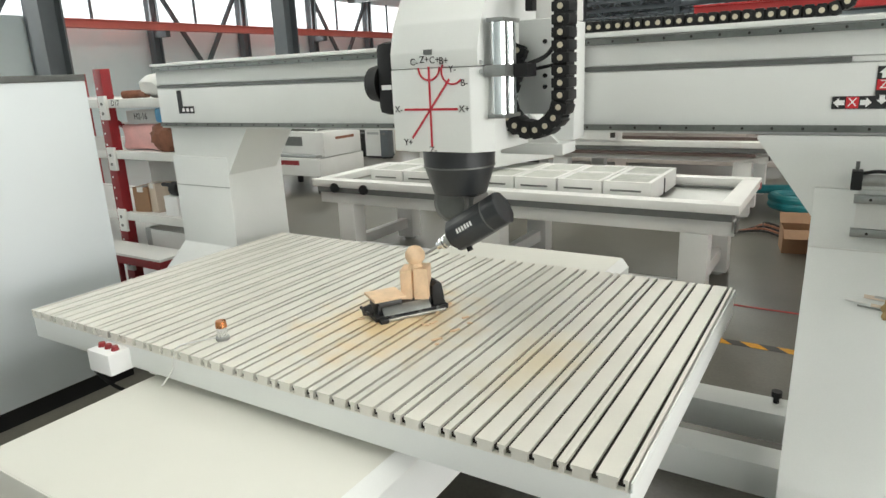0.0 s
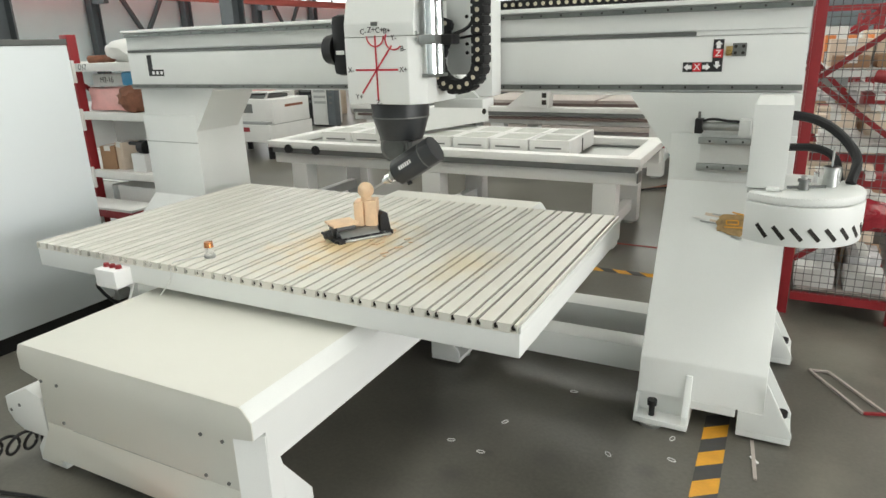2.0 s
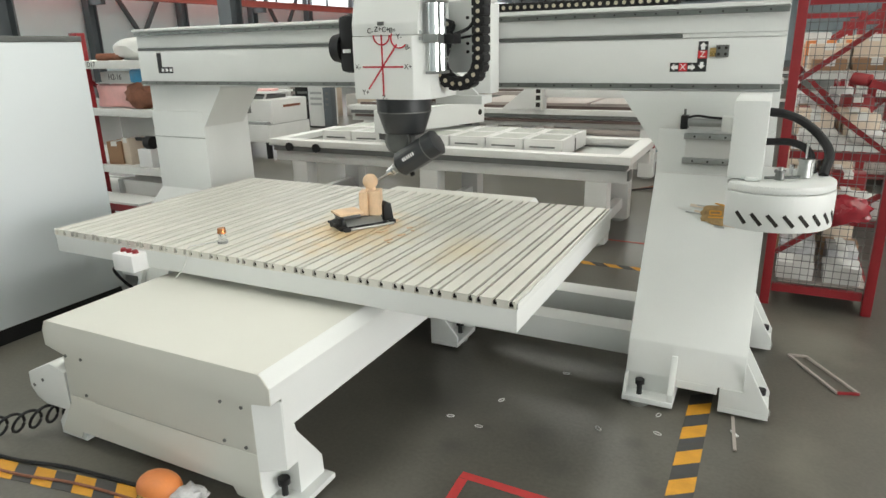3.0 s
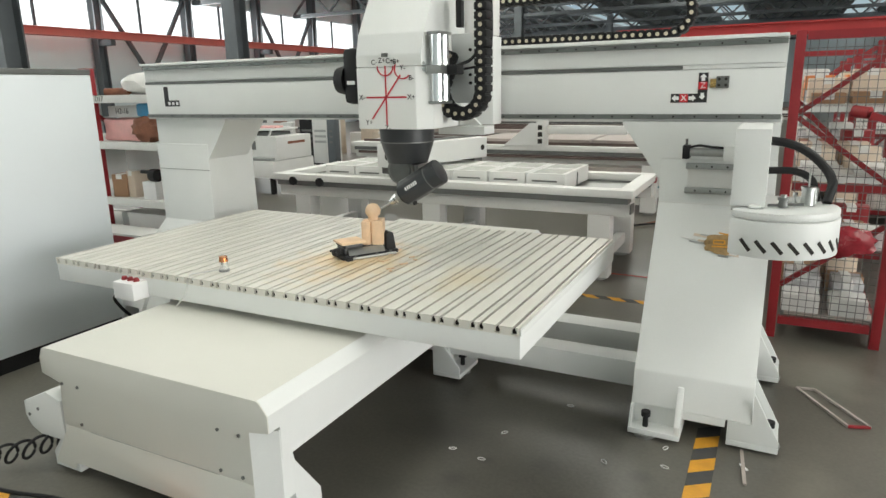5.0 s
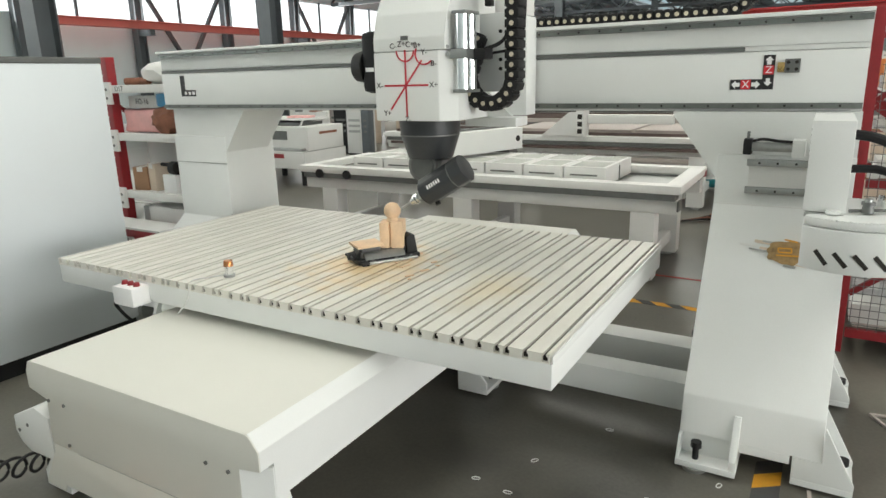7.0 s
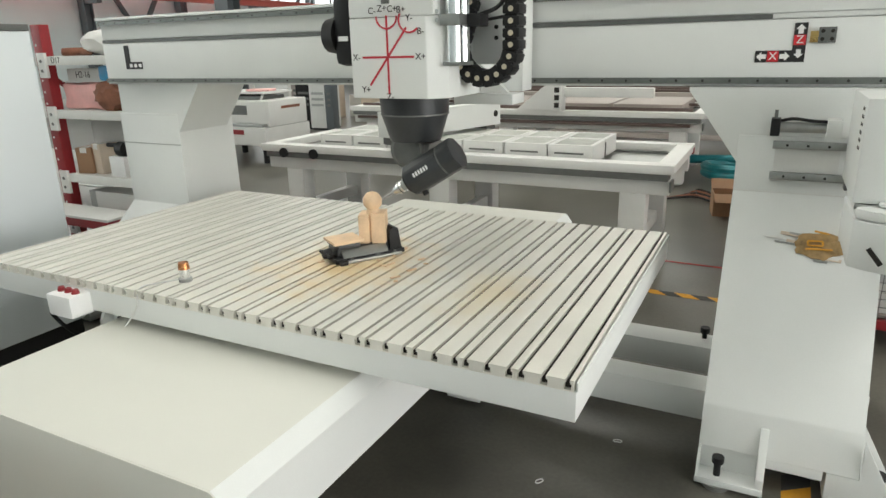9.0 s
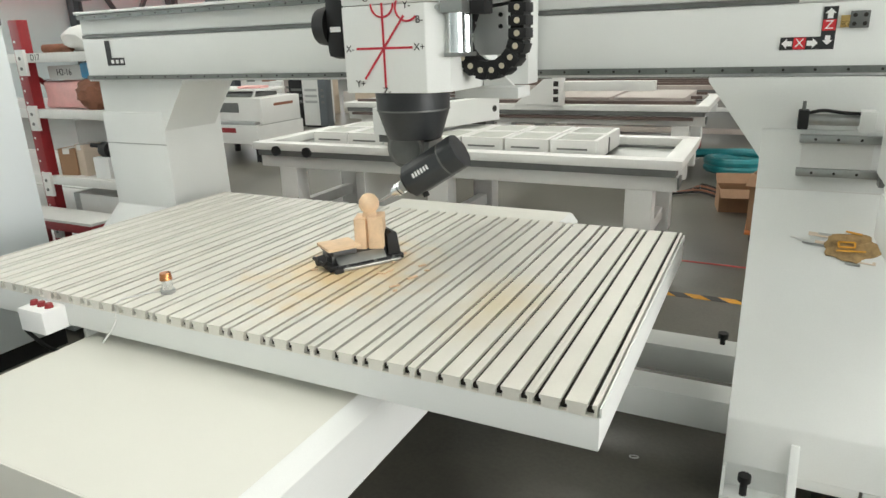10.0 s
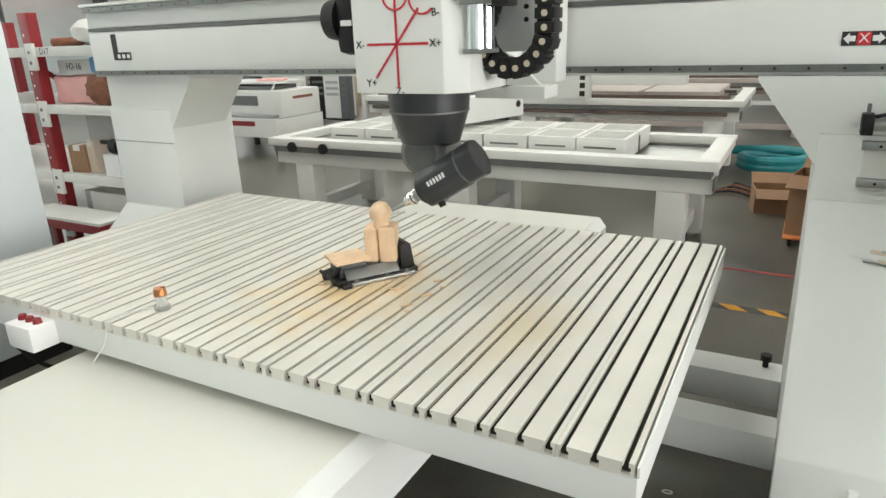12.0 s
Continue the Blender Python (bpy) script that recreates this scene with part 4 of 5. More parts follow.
for k, pts in enumerate(([(0.468, -0.25, 1.385), (0.535, -0.25, 1.375), (0.605, -0.25, 1.345), (0.676, -0.26, 1.285), (0.715, -0.30, 1.22), (0.70, -0.36, 1.14)], [(0.468, -0.25, 1.255), (0.57, -0.25, 1.255), (0.64, -0.26, 1.22), (0.665, -0.31, 1.14)])):
    part("hose", tube(B(), curve_points(pts), 0.019 if k == 0 else 0.016, 10), BLACK, mh)

# torn brown packing left stuck on the sloping leg front
shav = thing("torn_packing", (0.29, -0.2, 0.9), "torn brown packing scrap with yellow edging on the leg", "scrap")
rs = random.Random(4)
nrm = Vector((0, -0.867, 0.498))
dn = Vector((0, -0.497, -0.867))


def on_slope(u, v, h=0.004):
    return Vector((u, -0.03, 1.05)) + dn * v + nrm * h


bm = B()
ring = []
for k in range(28):
    a = 2 * math.pi * k / 28
    q = 1 + 0.35 * noise.noise(Vector((math.cos(a) * 2, math.sin(a) * 2, 3)))
    ring.append((0.30 + 0.085 * q * math.cos(a), 0.205 + 0.05 * q * math.sin(a)))
lo = [bm.verts.new(on_slope(u, v, 0.001)) for u, v in ring]
hi = [bm.verts.new(on_slope(u, v, 0.004 + 0.006 * rs.random())) for u, v in ring]
mid = bm.verts.new(on_slope(0.295, 0.205, 0.012))
for k in range(28):
    bm.faces.new((lo[k], lo[(k + 1) % 28], hi[(k + 1) % 28], hi[k]))
    bm.faces.new((hi[k], hi[(k + 1) % 28], mid))
bmesh.ops.recalc_face_normals(bm, faces=bm.faces)
part("paper", bm, material("torn_kraft_paper", (0.33, 0.22, 0.10), 0.8, spread=0.45, scale=30, bump=0.3), shav)
for (u0, v0), (u1, v1) in (((0.26, 0.19), (0.31, 0.188)), ((0.31, 0.188), (0.312, 0.206)), ((0.312, 0.206), (0.262, 0.208)), ((0.262, 0.208), (0.26, 0.19)), ((0.255, 0.222), (0.345, 0.218)), ((0.28, 0.15), (0.33, 0.158))):
    part("edging", bar(B(), on_slope(u0, v0, 0.016), on_slope(u1, v1, 0.016), 0.006, 0.004, up=nrm), YELLOW, shav)
for k in range(9):
    u, v = 0.17 + rs.gauss(0, 0.03), 0.185 + rs.gauss(0, 0.025)
    if k > 5:
        u, v = 0.33 + rs.gauss(0, 0.02), 0.25 + rs.gauss(0, 0.01)
    L = rs.uniform(0.015, 0.04)
    part("film_strip", bar(B(), on_slope(u - L, v - 0.1 * L, 0.005), on_slope(u + L, v + 0.1 * L, 0.005), rs.uniform(0.006, 0.014), 0.003, up=nrm), (PALE, STEEL, PAPER)[k % 3], shav)

# ---------------------------------------------------------------- cabinet
cab = thing("control_cabinet", (-3.95, -1.4, 0), "tall pale grey-white control cabinet on a black plinth", "cabinet")
part("body", box(B(), -4.35, -3.55, -2.25, -0.585, 0.10, 1.765, 0.008), PANEL, cab)
part("plinth", box(B(), -4.33, -3.565, -2.24, -0.60, 0.0, 0.0995), BLACK, cab)
part("top_strip", box(B(), -4.352, -3.548, -2.252, -0.583, 1.766, 1.80, 0.004), DARKSTEEL, cab)

# ---------------------------------------------------------------- shelves behind the cabinet
shelf = thing("storage_rack", (-5.1, 0.7, 0), "red steel pallet rack with white shelf beams, half full of parts", "rack")
SX0, SX1, SY0, SY1 = -6.6, -4.86, 0.32, 1.15
for x in (SX0, SX1):
    for y in (SY0, SY1):
        post = part("post", box(B(), x - 0.05, x + 0.05, y - 0.04, y + 0.04, 0, 1.86, 0.004), RED, shelf)
    part("brace", bar(B(), (x, SY0, 0.3), (x, SY1, 0.9), 0.03), RED, shelf)
    part("brace", bar(B(), (x, SY0, 1.5), (x, SY1, 0.9), 0.03), RED, shelf)
for k in range(20):
    part("hole", rod(B(), (SX1 - 0.02, SY0 - 0.0415, 0.10 + k * 0.085), (SX1 - 0.02, SY0 - 0.0395, 0.10 + k * 0.085), 0.009, 8), PALE, shelf)
SE = -4.03
for z in (0.42, 0.75, 1.24, 1.63):
    part("shelf", box(B(), SX0, SE, SY0 + 0.03, SY1 - 0.05, z - 0.015, z), PALE, shelf)
    for y in (SY0 - 0.005, SY1 + 0.005):
        part("shelf_beam", box(B(), SX0, SE, y - 0.025, y + 0.025, z - 0.06, z + 0.004, 0.003), PALE, shelf)
    br = part("beam_hook", box(B(), SX1 - 0.02, SX1 + 0.07, SY0 - 0.055, SY0 - 0.031, z - 0.15, z + 0.03, 0.003), PALE, shelf)
    for dz in (-0.10, -0.03):
        part("bolt", rod(B(), (SX1 + 0.025, SY0 - 0.06, z + dz), (SX1 + 0.025, SY0 - 0.054, z + dz), 0.012, 10), DARKSTEEL, br)
part("inner_shelf", box(B(), SX1 + 0.06, SE, SY0 + 0.06, SY1 - 0.1, 1.445, 1.452), PALE, shelf)
for y in (0.58, SY1):
    part("post", box(B(), -4.11, -4.03, y - 0.04, y + 0.04, 0, 1.63, 0.004), RED, shelf)
words("letters", "D17", 0.06, FRONT(SX1 + 0.16, SY0 - 0.0315, 1.603), INK, shelf)
def carton(name, x, y, z, w, d, h, mat, label, rot=0, open_top=False):
    m = pose(x, y, z, 0, 0, rot)
    ob = thing(name, (x, y, z), label, "box", "boxes")
    ob.matrix_basis = Matrix.Translation((x, y, z))
    if open_top:
        for a in ((-w / 2, -w / 2 + 0.008, -d / 2, d / 2), (w / 2 - 0.008, w / 2, -d / 2, d / 2), (-w / 2 + 0.008, w / 2 - 0.008, -d / 2, -d / 2 + 0.008), (-w / 2 + 0.008, w / 2 - 0.008, d / 2 - 0.008, d / 2)):
            part("side", placed(box(B(), *a, 0.008, h), m), mat, ob)
        part("bottom", placed(box(B(), -w / 2, w / 2, -d / 2, d / 2, 0, 0.008), m), mat, ob)
        part("flap", placed(box(B(), -w / 2, w / 2, -0.005, 0.0, 0, d * 0.45), m @ pose(0, -d / 2, h, 115, 0, 0)), mat, ob)
        part("flap", placed(box(B(), -w / 2, w / 2, 0.0, 0.005, 0, d * 0.45), m @ pose(0, d / 2, h, -55, 0, 0)), mat, ob)
        part("flap", placed(box(B(), 0.0, 0.005, -d / 2, d / 2, 0, w * 0.4), m @ pose(w / 2, 0, h, 0, 60, 0)), mat, ob)
    else:
        part("body", placed(box(B(), -w / 2, w / 2, -d / 2, d / 2, 0, h, 0.006), m), mat, ob)
        part("tape", placed(box(B(), -0.03, 0.03, -d / 2 - 0.001, d / 2 + 0.001, h - 0.04, h + 0.001), m), PALE, ob)
    return ob


pk = box(B(), -0.22, 0.22, -0.12, 0.12, -0.095, 0.095, 0.03)
bmesh.ops.subdivide_edges(pk, edges=pk.edges[:], cuts=2, use_grid_fill=True)
for v in pk.verts:
    v.co += v.co.normalized() * 0.03 * noise.noise(v.co * 14)
tagged(part("wrapped_roll", placed(pk, Matrix.Translation((-4.58, 0.50, 1.338))), PINK), "pink plastic-wrapped bundle on the shelf", "bundle")
sk = B()
bmesh.ops.create_icosphere(sk, subdivisions=3, radius=1.0)
for v in sk.verts:
    v.co *= 1 + 0.28 * noise.noise(v.co * 2.6 + Vector((3, 1, 2)))
tagged(part("brown_sack", placed(sk, Matrix.Translation((-4.27, 0.40, 1.345)) @ Matrix.Diagonal((0.17, 0.10, 0.115, 1))), BROWN), "dark brown crumpled sack on the shelf", "sack")
wr = B()
bmesh.ops.create_icosphere(wr, subdivisions=3, radius=1.0)
for v in wr.verts:
    v.co *= 1 + 0.2 * noise.noise(v.co * 2.0 + Vector((7, 1, 2)))
tagged(part("foam_pack", placed(wr, Matrix.Translation((-4.40, 0.55, 1.72)) @ Matrix.Diagonal((0.24, 0.16, 0.10, 1))), PALE), "white foam-wrapped bundle on the top shelf", "bundle")
tagged(part("blue_bag", placed(box(B(), -0.07, 0.07, -0.06, 0.06, 0, 0.11, 0.025), Matrix.Translation((-4.28, 0.42, 1.4525))), BLUE), "blue plastic bag on the upper shelf", "bag")
lb = carton("label_box", -4.55, 0.47, 1.4525, 0.38, 0.16, 0.09, PALE, "low white parts box with a printed shelf label")
words("letters", "H2-16", 0.065, FRONT(-4.56, 0.3885, 1.497), INK, lb.children[0])
wb = carton("white_box", -4.44, 0.80, 0.75, 0.78, 0.45, 0.40, PALE, "tall white printed carton on the shelf")
part("print", box(B(), -4.40, -4.10, 0.5735, 0.5745, 1.05, 1.08), BROWN, wb)
carton("parts_box", -4.70, 0.44, 0.75, 0.15, 0.16, 0.20, CARD, "small brown carton with wrapped parts", 12)
carton("parts_box", -4.56, 0.47, 0.75, 0.12, 0.16, 0.23, PAPER, "pale brown carton on the shelf", -8)
carton("parts_box", -4.80, 0.62, 0.75, 0.14, 0.2, 0.17, PINK, "pink carton on the shelf", 4)
carton("white_box", -4.36, 0.46, 0.42, 0.5, 0.22, 0.20, PALE, "plain white carton on the low shelf")
carton("grey_box", -4.72, 0.60, 0.42, 0.22, 0.3, 0.17, STEEL, "grey metal parts box on the low shelf")
tagged(part("paper_roll", rod(rod(B(), (-4.78, 0.42, 1.662), (-4.58, 0.5, 1.665), 0.03, 14), (-4.75, 0.5, 1.66), (-4.5, 0.44, 1.665), 0.025, 14), BROWN), "dark brown roll of film on the top shelf", "roll")
hook = thing("motor_unit", (-4.32, 0.37, 0.75), "small black motor on a white stand on the shelf", "motor")
part("body", rod(B(), (-4.27, 0.38, 0.96), (-4.20, 0.38, 0.96), 0.055, 16), BLACK, hook)
part("shaft", rod(B(), (-4.40, 0.38, 0.985), (-4.27, 0.38, 0.985), 0.016, 12), BLACK, hook)
part("stand", box(B(), -4.36, -4.20, 0.34, 0.42, 0.7505, 0.905, 0.004), SIGNWHITE, hook)
tray = thing("red_tray", (-4.4, 0.1, 0), "low red steel trolley with a pale board on top", "trolley")
part("frame", box(B(), -4.90, -4.0, -0.02, 0.24, 0.45, 0.51, 0.006), RED, tray)
part("top", box(B(), -4.90, -4.0, -0.02, 0.24, 0.5105, 0.53, 0.003), PALE, tray)
for x in (-4.86, -4.04):
    for y in (0.02, 0.2):
        part("leg", box(B(), x - 0.02, x + 0.02, y - 0.02, y + 0.02, 0, 0.45), RED, tray)


# ---------------------------------------------------------------- red mesh rack
rack = thing("mesh_rack", (0.87, 2.0, 0), "red steel storage rack with wire mesh sides and loaded shelves", "rack")
RX0, RX1, RY0, RY1, RT = 0.568, 1.15, 1.12, 4.2, 1.93
# the rack stands a little askew, its side running away behind the front post
SKEW = 0.0185
for x in (RX0, RX1):
    for y in (RY0, (RY0 + RY1) / 2, RY1):
        xp = x + (SKEW * (y - RY0) if x == RX0 else 0)
        part("post", box(B(), xp - 0.028, xp + 0.028, y - 0.028, y + 0.028, 0, RT, 0.004), RED, rack)
for y in (RY0, RY1):
    for z in (0.12, 1.0, RT - 0.03):
        part("cross_bar", box(B(), RX0 + 0.035, RX1 - 0.035, y - 0.02, y + 0.02, z - 0.025, z + 0.025), RED, rack)
    for z0, z1 in ((0.36, 0.78), (1.42, 1.02), (1.45, 1.86)):
        part("brace", bar(B(), (RX0 + 0.03, y, z0), (RX1 - 0.03, y, z1), 0.03), RED, rack)
for y in ((RY0 + RY1) / 2,):
    for z0, z1 in ((0.3, 0.9), (1.5, 0.95), (1.5, 1.88)):
        part("brace", bar(B(), (RX0 + 0.03, y, z0), (RX1 - 0.03, y, z1), 0.035), RED, rack)
    for z in (0.9, 1.46):
        part("cross_bar", box(B(), RX0 + 0.035, RX1 - 0.035, y - 0.02, y + 0.02, z - 0.03, z + 0.03), RED, rack)
for z in (0.16, 0.62, 1.08, 1.50):
    part("shelf", box(B(), RX0 + 0.07, RX1 - 0.01, RY0 + 0.04, RY1 - 0.04, z - 0.012, z), PALE if z > 0.2 else BUFF, rack)
    part("shelf_beam", box(B(), RX0 + 0.036, RX1 - 0.036, RY0 - 0.012, RY0 + 0.012, z - 0.045, z - 0.0125), RED if z < 0.7 else PALE, rack)
    for x in (RX0, RX1):
        part("shelf_beam", bar(B(), (x, RY0 + 0.04, z - 0.032), (x + (SKEW * 3.0 if x == RX0 else 0), RY1 - 0.04, z - 0.032), 0.03, 0.036), RED, rack)
mesh = B()
for k in range(12):
    x = RX0 + 0.05 + k * 0.0455
    box(mesh, x - 0.0018, x + 0.0018, RY0 - 0.028, RY0 - 0.0235, 0.15, RT - 0.06)
for k in range(37):
    z = 0.18 + k * 0.047
    if z < RT - 0.06:
        box(mesh, RX0 + 0.036, RX1 - 0.036, RY0 - 0.0235, RY0 - 0.0195, z - 0.0018, z + 0.0018)
part("wire_mesh", mesh, DARKSTEEL, rack)
rs = random.Random(9)
for z, hmax in ((0.16, 0.34), (0.62, 0.24), (1.08, 0.22), (1.50, 0.3)):
    y = RY0 + 0.06
    while y < RY1 - 0.3:
        w, h = rs.uniform(0.16, 0.34), rs.uniform(0.07, hmax)
        m = rs.choice((PAPER, PALE, PALE, PAPER, CARD, BAG, ORANGE if z > 1.4 else RED))
        for x in (0.74, 1.0):
            carton("stored_box", x + rs.uniform(-0.02, 0.02), y + w / 2, z, rs.uniform(0.17, 0.24), w - 0.03, h * rs.uniform(0.5, 1.0), m, {PAPER: "pale brown carton on the rack shelf", CARD: "brown carton on the rack shelf", PALE: "white carton on the rack shelf", BAG: "grey film-wrapped carton on the rack shelf", ORANGE: "orange plastic crate on the rack shelf", RED: "red parts crate on the rack shelf"}[m])
        y += w
rb = B()
bmesh.ops.create_icosphere(rb, subdivisions=3, radius=1.0)
for v in rb.verts:
    v.co *= 1 + 0.35 * noise.noise(v.co * 2.4 + Vector((1, 5, 2)))
tagged(part("red_bag", placed(rb, Matrix.Translation((0.93, 1.045, 0.68)) @ Matrix.Diagonal((0.15, 0.07, 0.09, 1))), material("red_film", (0.26, 0.02, 0.03), 0.25, spread=0.3, scale=18)), "crumpled red plastic bag hanging on the rack mesh", "bag")
cl = thing("cutter_holder", (0.98, 1.02, 1.42), "red cast tool clamp hung on the rack", "clamp")
part("body", rod(B(), (0.88, 1.10, 1.46), (0.96, 1.05, 1.45), 0.035, 18), RED, cl)
part("arm", bar(B(), (0.96, 1.03, 1.44), (1.14, 1.03, 1.38), 0.04), RED, cl)
# second rack further back along the hall's side
far_rack = copy_thing(rack, Matrix.Translation((2.1, 3.2, 0)))
copy_thing(rack, Matrix.Translation((1.55, 6.4, 0)))
copy_thing(rack, Matrix.Translation((2.9, 6.9, 0)))


# ---------------------------------------------------------------- machines behind
def bed_frame(x0, x1, y0, y1, zt, main, label, cells=True):
    """A long welded machine bed: top frame, side rails, legs, cell panels."""
    ob = thing("laser_bed", ((x0 + x1) / 2, (y0 + y1) / 2, 0), label, "machine bed", "machine beds")
    part("top_rail", box(B(), x0, x1, y0, y0 + 0.13, zt - 0.065, zt, 0.006), main, ob)
    part("top_rail", box(B(), x0, x1, y1 - 0.13, y1, zt - 0.065, zt, 0.006), main, ob)
    part("end_rail", box(B(), x0, x0 + 0.13, y0 + 0.131, y1 - 0.131, zt - 0.065, zt - 0.001, 0.006), main, ob)
    part("end_rail", box(B(), x1 - 0.13, x1, y0 + 0.131, y1 - 0.131, zt - 0.065, zt - 0.001, 0.006), main, ob)
    part("inner_deck", box(B(), x0 + 0.131, x1 - 0.131, y0 + 0.131, y1 - 0.131, zt - 0.10, zt - 0.08), DARKSTEEL if not cells else STEEL, ob)
    # side rail coloured dark to carry the shade under the top rail
    for y in (y0 + 0.04, y1 - 0.14):
        part("side_rail", box(B(), x0 + 0.06, x1 - 0.04, y - 0.035, y + 0.10, zt - 0.115, zt - 0.0655), DARKSTEEL, ob)
        part("side_beam", box(B(), x0 + 0.05, x1 - 0.03, y + 0.01, y + 0.11, zt - 0.225, zt - 0.1155, 0.008), main, ob)
    for x in (x0 + 0.25, (x0 + x1) / 2 - 0.1, x1 - 0.38):
        for y in (y0 + 0.05, y1 - 0.21):
            leg = part("leg", box(B(), x, x + 0.19, y, y + 0.16, 0.03, zt - 0.2255, 0.006), main, ob)
            part("foot", rod(B(), (x + 0.095, y + 0.08, 0), (x + 0.095, y + 0.08, 0.03), 0.06, 16), STEEL, leg)
        part("cross_tie", box(B(), x + 0.06, x + 0.14, y0 + 0.212, y1 - 0.212, 0.14, 0.24, 0.004), main, ob)
    part("stretcher", box(B(), x0 + 0.45, x1 - 0.40, y0 + 0.08, y0 + 0.16, 0.12, 0.20, 0.004), main, ob)
    pl = part("end_plate", box(B(), x1 - 0.029, x1 - 0.015, y0 + 0.03, y0 + 0.16, zt - 0.20, zt - 0.12, 0.002), DARKSTEEL, ob)
    if not cells:
        for y, z in ((y0 - 0.002, zt - 0.16), (y0 + 0.16, zt + 0.004), ((y0 + y1) / 2, zt + 0.004), (y1 - 0.2, zt + 0.004)):
            part("rack_rail", box(B(), x0 + 0.15, x1 - 0.15, y - 0.02, y + 0.02, z, z + 0.035), RACKBROWN, ob, "dark brown rack rail")
    if cells:
        n = 7
        cx0, cx1 = x0 + 0.55, x1 - 0.62
        for i in range(n):
            a, b = cx0 + (cx1 - cx0) * i / n + 0.008, cx0 + (cx1 - cx0) * (i + 1) / n - 0.008
            for j, (c, d) in enumerate(((y0 + 0.2, (y0 + y1) / 2 - 0.008), ((y0 + y1) / 2 + 0.008, y1 - 0.2))):
                cell = part("deck_cell", box(B(), a + 0.03, b - 0.03, c + 0.03, d - 0.03, zt + 0.070, zt + 0.079), DECK, ob, "grey slatted deck cell")
                for e in ((a, a + 0.03, c, d), (b - 0.03, b, c, d), (a + 0.03, b - 0.03, c, c + 0.03), (a + 0.03, b - 0.03, d - 0.03, d)):
                    part("cell_wall", box(B(), *e, zt - 0.06, zt + 0.085), main, cell)
                if j == 0:
                    part("wall_slot", box(B(), a + 0.05, b - 0.07, c - 0.002, c + 0.002, zt + 0.012, zt + 0.026), DARKSTEEL, cell)
        part("joint_strip", box(B(), cx0, cx1, (y0 + y1) / 2 - 0.0075, (y0 + y1) / 2 + 0.0075, zt - 0.06, zt + 0.06), DARKSTEEL, ob)
        for x in (x0 + 0.28, x0 + 0.62):
            part("roller", rod(B(), (x, y0 - 0.02, zt - 0.07), (x, y0 + 0.06, zt - 0.07), 0.045, 18), BLACK, ob)
    return ob


fr = bed_frame(-4.25, -0.50, 1.86, 3.06, 0.80, PALE, "white welded laser-machine bed with slatted deck cells")
part("red_cap", box(B(), -0.52, -0.498, 2.95, 3.04, 0.72, 0.77), RED, fr)
# gantry carriage lying across that bed
lg = thing("laser_gantry", (-2.58, 2.45, 0.8), "white box-section gantry beam resting across the machine bed", "gantry beam")
d = Vector((0.37, 1.1, 0)).normalized()
s = Vector((d.y, -d.x, 0))
a = Vector((-2.80, 1.80, 1.02))
beam_m = Matrix((s, d, Vector((0, 0, 1)))).transposed().to_4x4()
beam_m.translation = a
bbody = part("beam", placed(box(B(), -0.115, 0.115, 0, 1.32, -0.105, 0.105, 0.004), beam_m), WHITE, lg)
for yy in (0.0, 1.32):
    part("hole", placed(rod(B(), (0.03, yy - 0.002, 0), (0.03, yy + 0.002, 0), 0.035, 20), beam_m), SLOT, bbody)
for xx in (0.117,):
    part("hole", placed(rod(B(), (xx - 0.003, 0.06, 0.0), (xx, 0.06, 0.0), 0.03, 20), beam_m), SLOT, bbody)
    part("hole", placed(rod(B(), (xx - 0.003, 1.25, 0.0), (xx, 1.25, 0.0), 0.03, 20), beam_m), SLOT, bbody)
for yy in (0.1, 1.2):
    part("foot", placed(box(B(), -0.10, 0.10, yy - 0.06, yy + 0.06, -0.17, -0.1055), beam_m), DARKSTEEL, lg)
part("rail", placed(box(B(), -0.05, -0.02, 0.02, 1.3, 0.1055, 0.125), beam_m), DARKSTEEL, lg)
f2 = bed_frame(-5.4, -0.62, 5.0, 6.7, 0.86, PALE, "second white machine bed with a buff deck further back", False)
for i in range(3):
    part("deck_panel", box(B(), -3.4 + i * 0.85, -2.6 + i * 0.85, 5.25, 6.45, 0.80, 0.93, 0.006), BUFF, f2)
br = thing("gantry_bracket", (-2.5, 5.0, 0.86), "white triangular gantry bracket on the machine bed", "bracket")
part("web", prism(B(), [(-2.85, 0.862), (-2.35, 0.862), (-2.35, 1.16), (-2.48, 1.16)], "y", 4.98, 5.03), PALE, br)
part("upright", box(B(), -2.36, -2.25, 4.90, 5.1, 0.862, 1.20, 0.006), PALE, br)
for z in (0.93, 1.02, 1.11):
    part("hole", box(B(), -2.335, -2.275, 4.895, 4.9, z - 0.03, z + 0.03), SLOT, br)
part("cross_beam", box(B(), -2.28, -1.2, 5.02, 5.14, 1.02, 1.13, 0.006), PALE, br)
bed_frame(-6.6, 0.2, 8.2, 9.6, 0.86, BUFF, "buff-grey machine bed in the far row", False)
bed_frame(-7.0, 0.6, 11.5, 13, 0.9, PALE, "pale machine bed in the far row", False)
bed_frame(-8.0, 1.2, 16, 18, 0.9, PALE, "pale machine bed at the hall's far side", False)


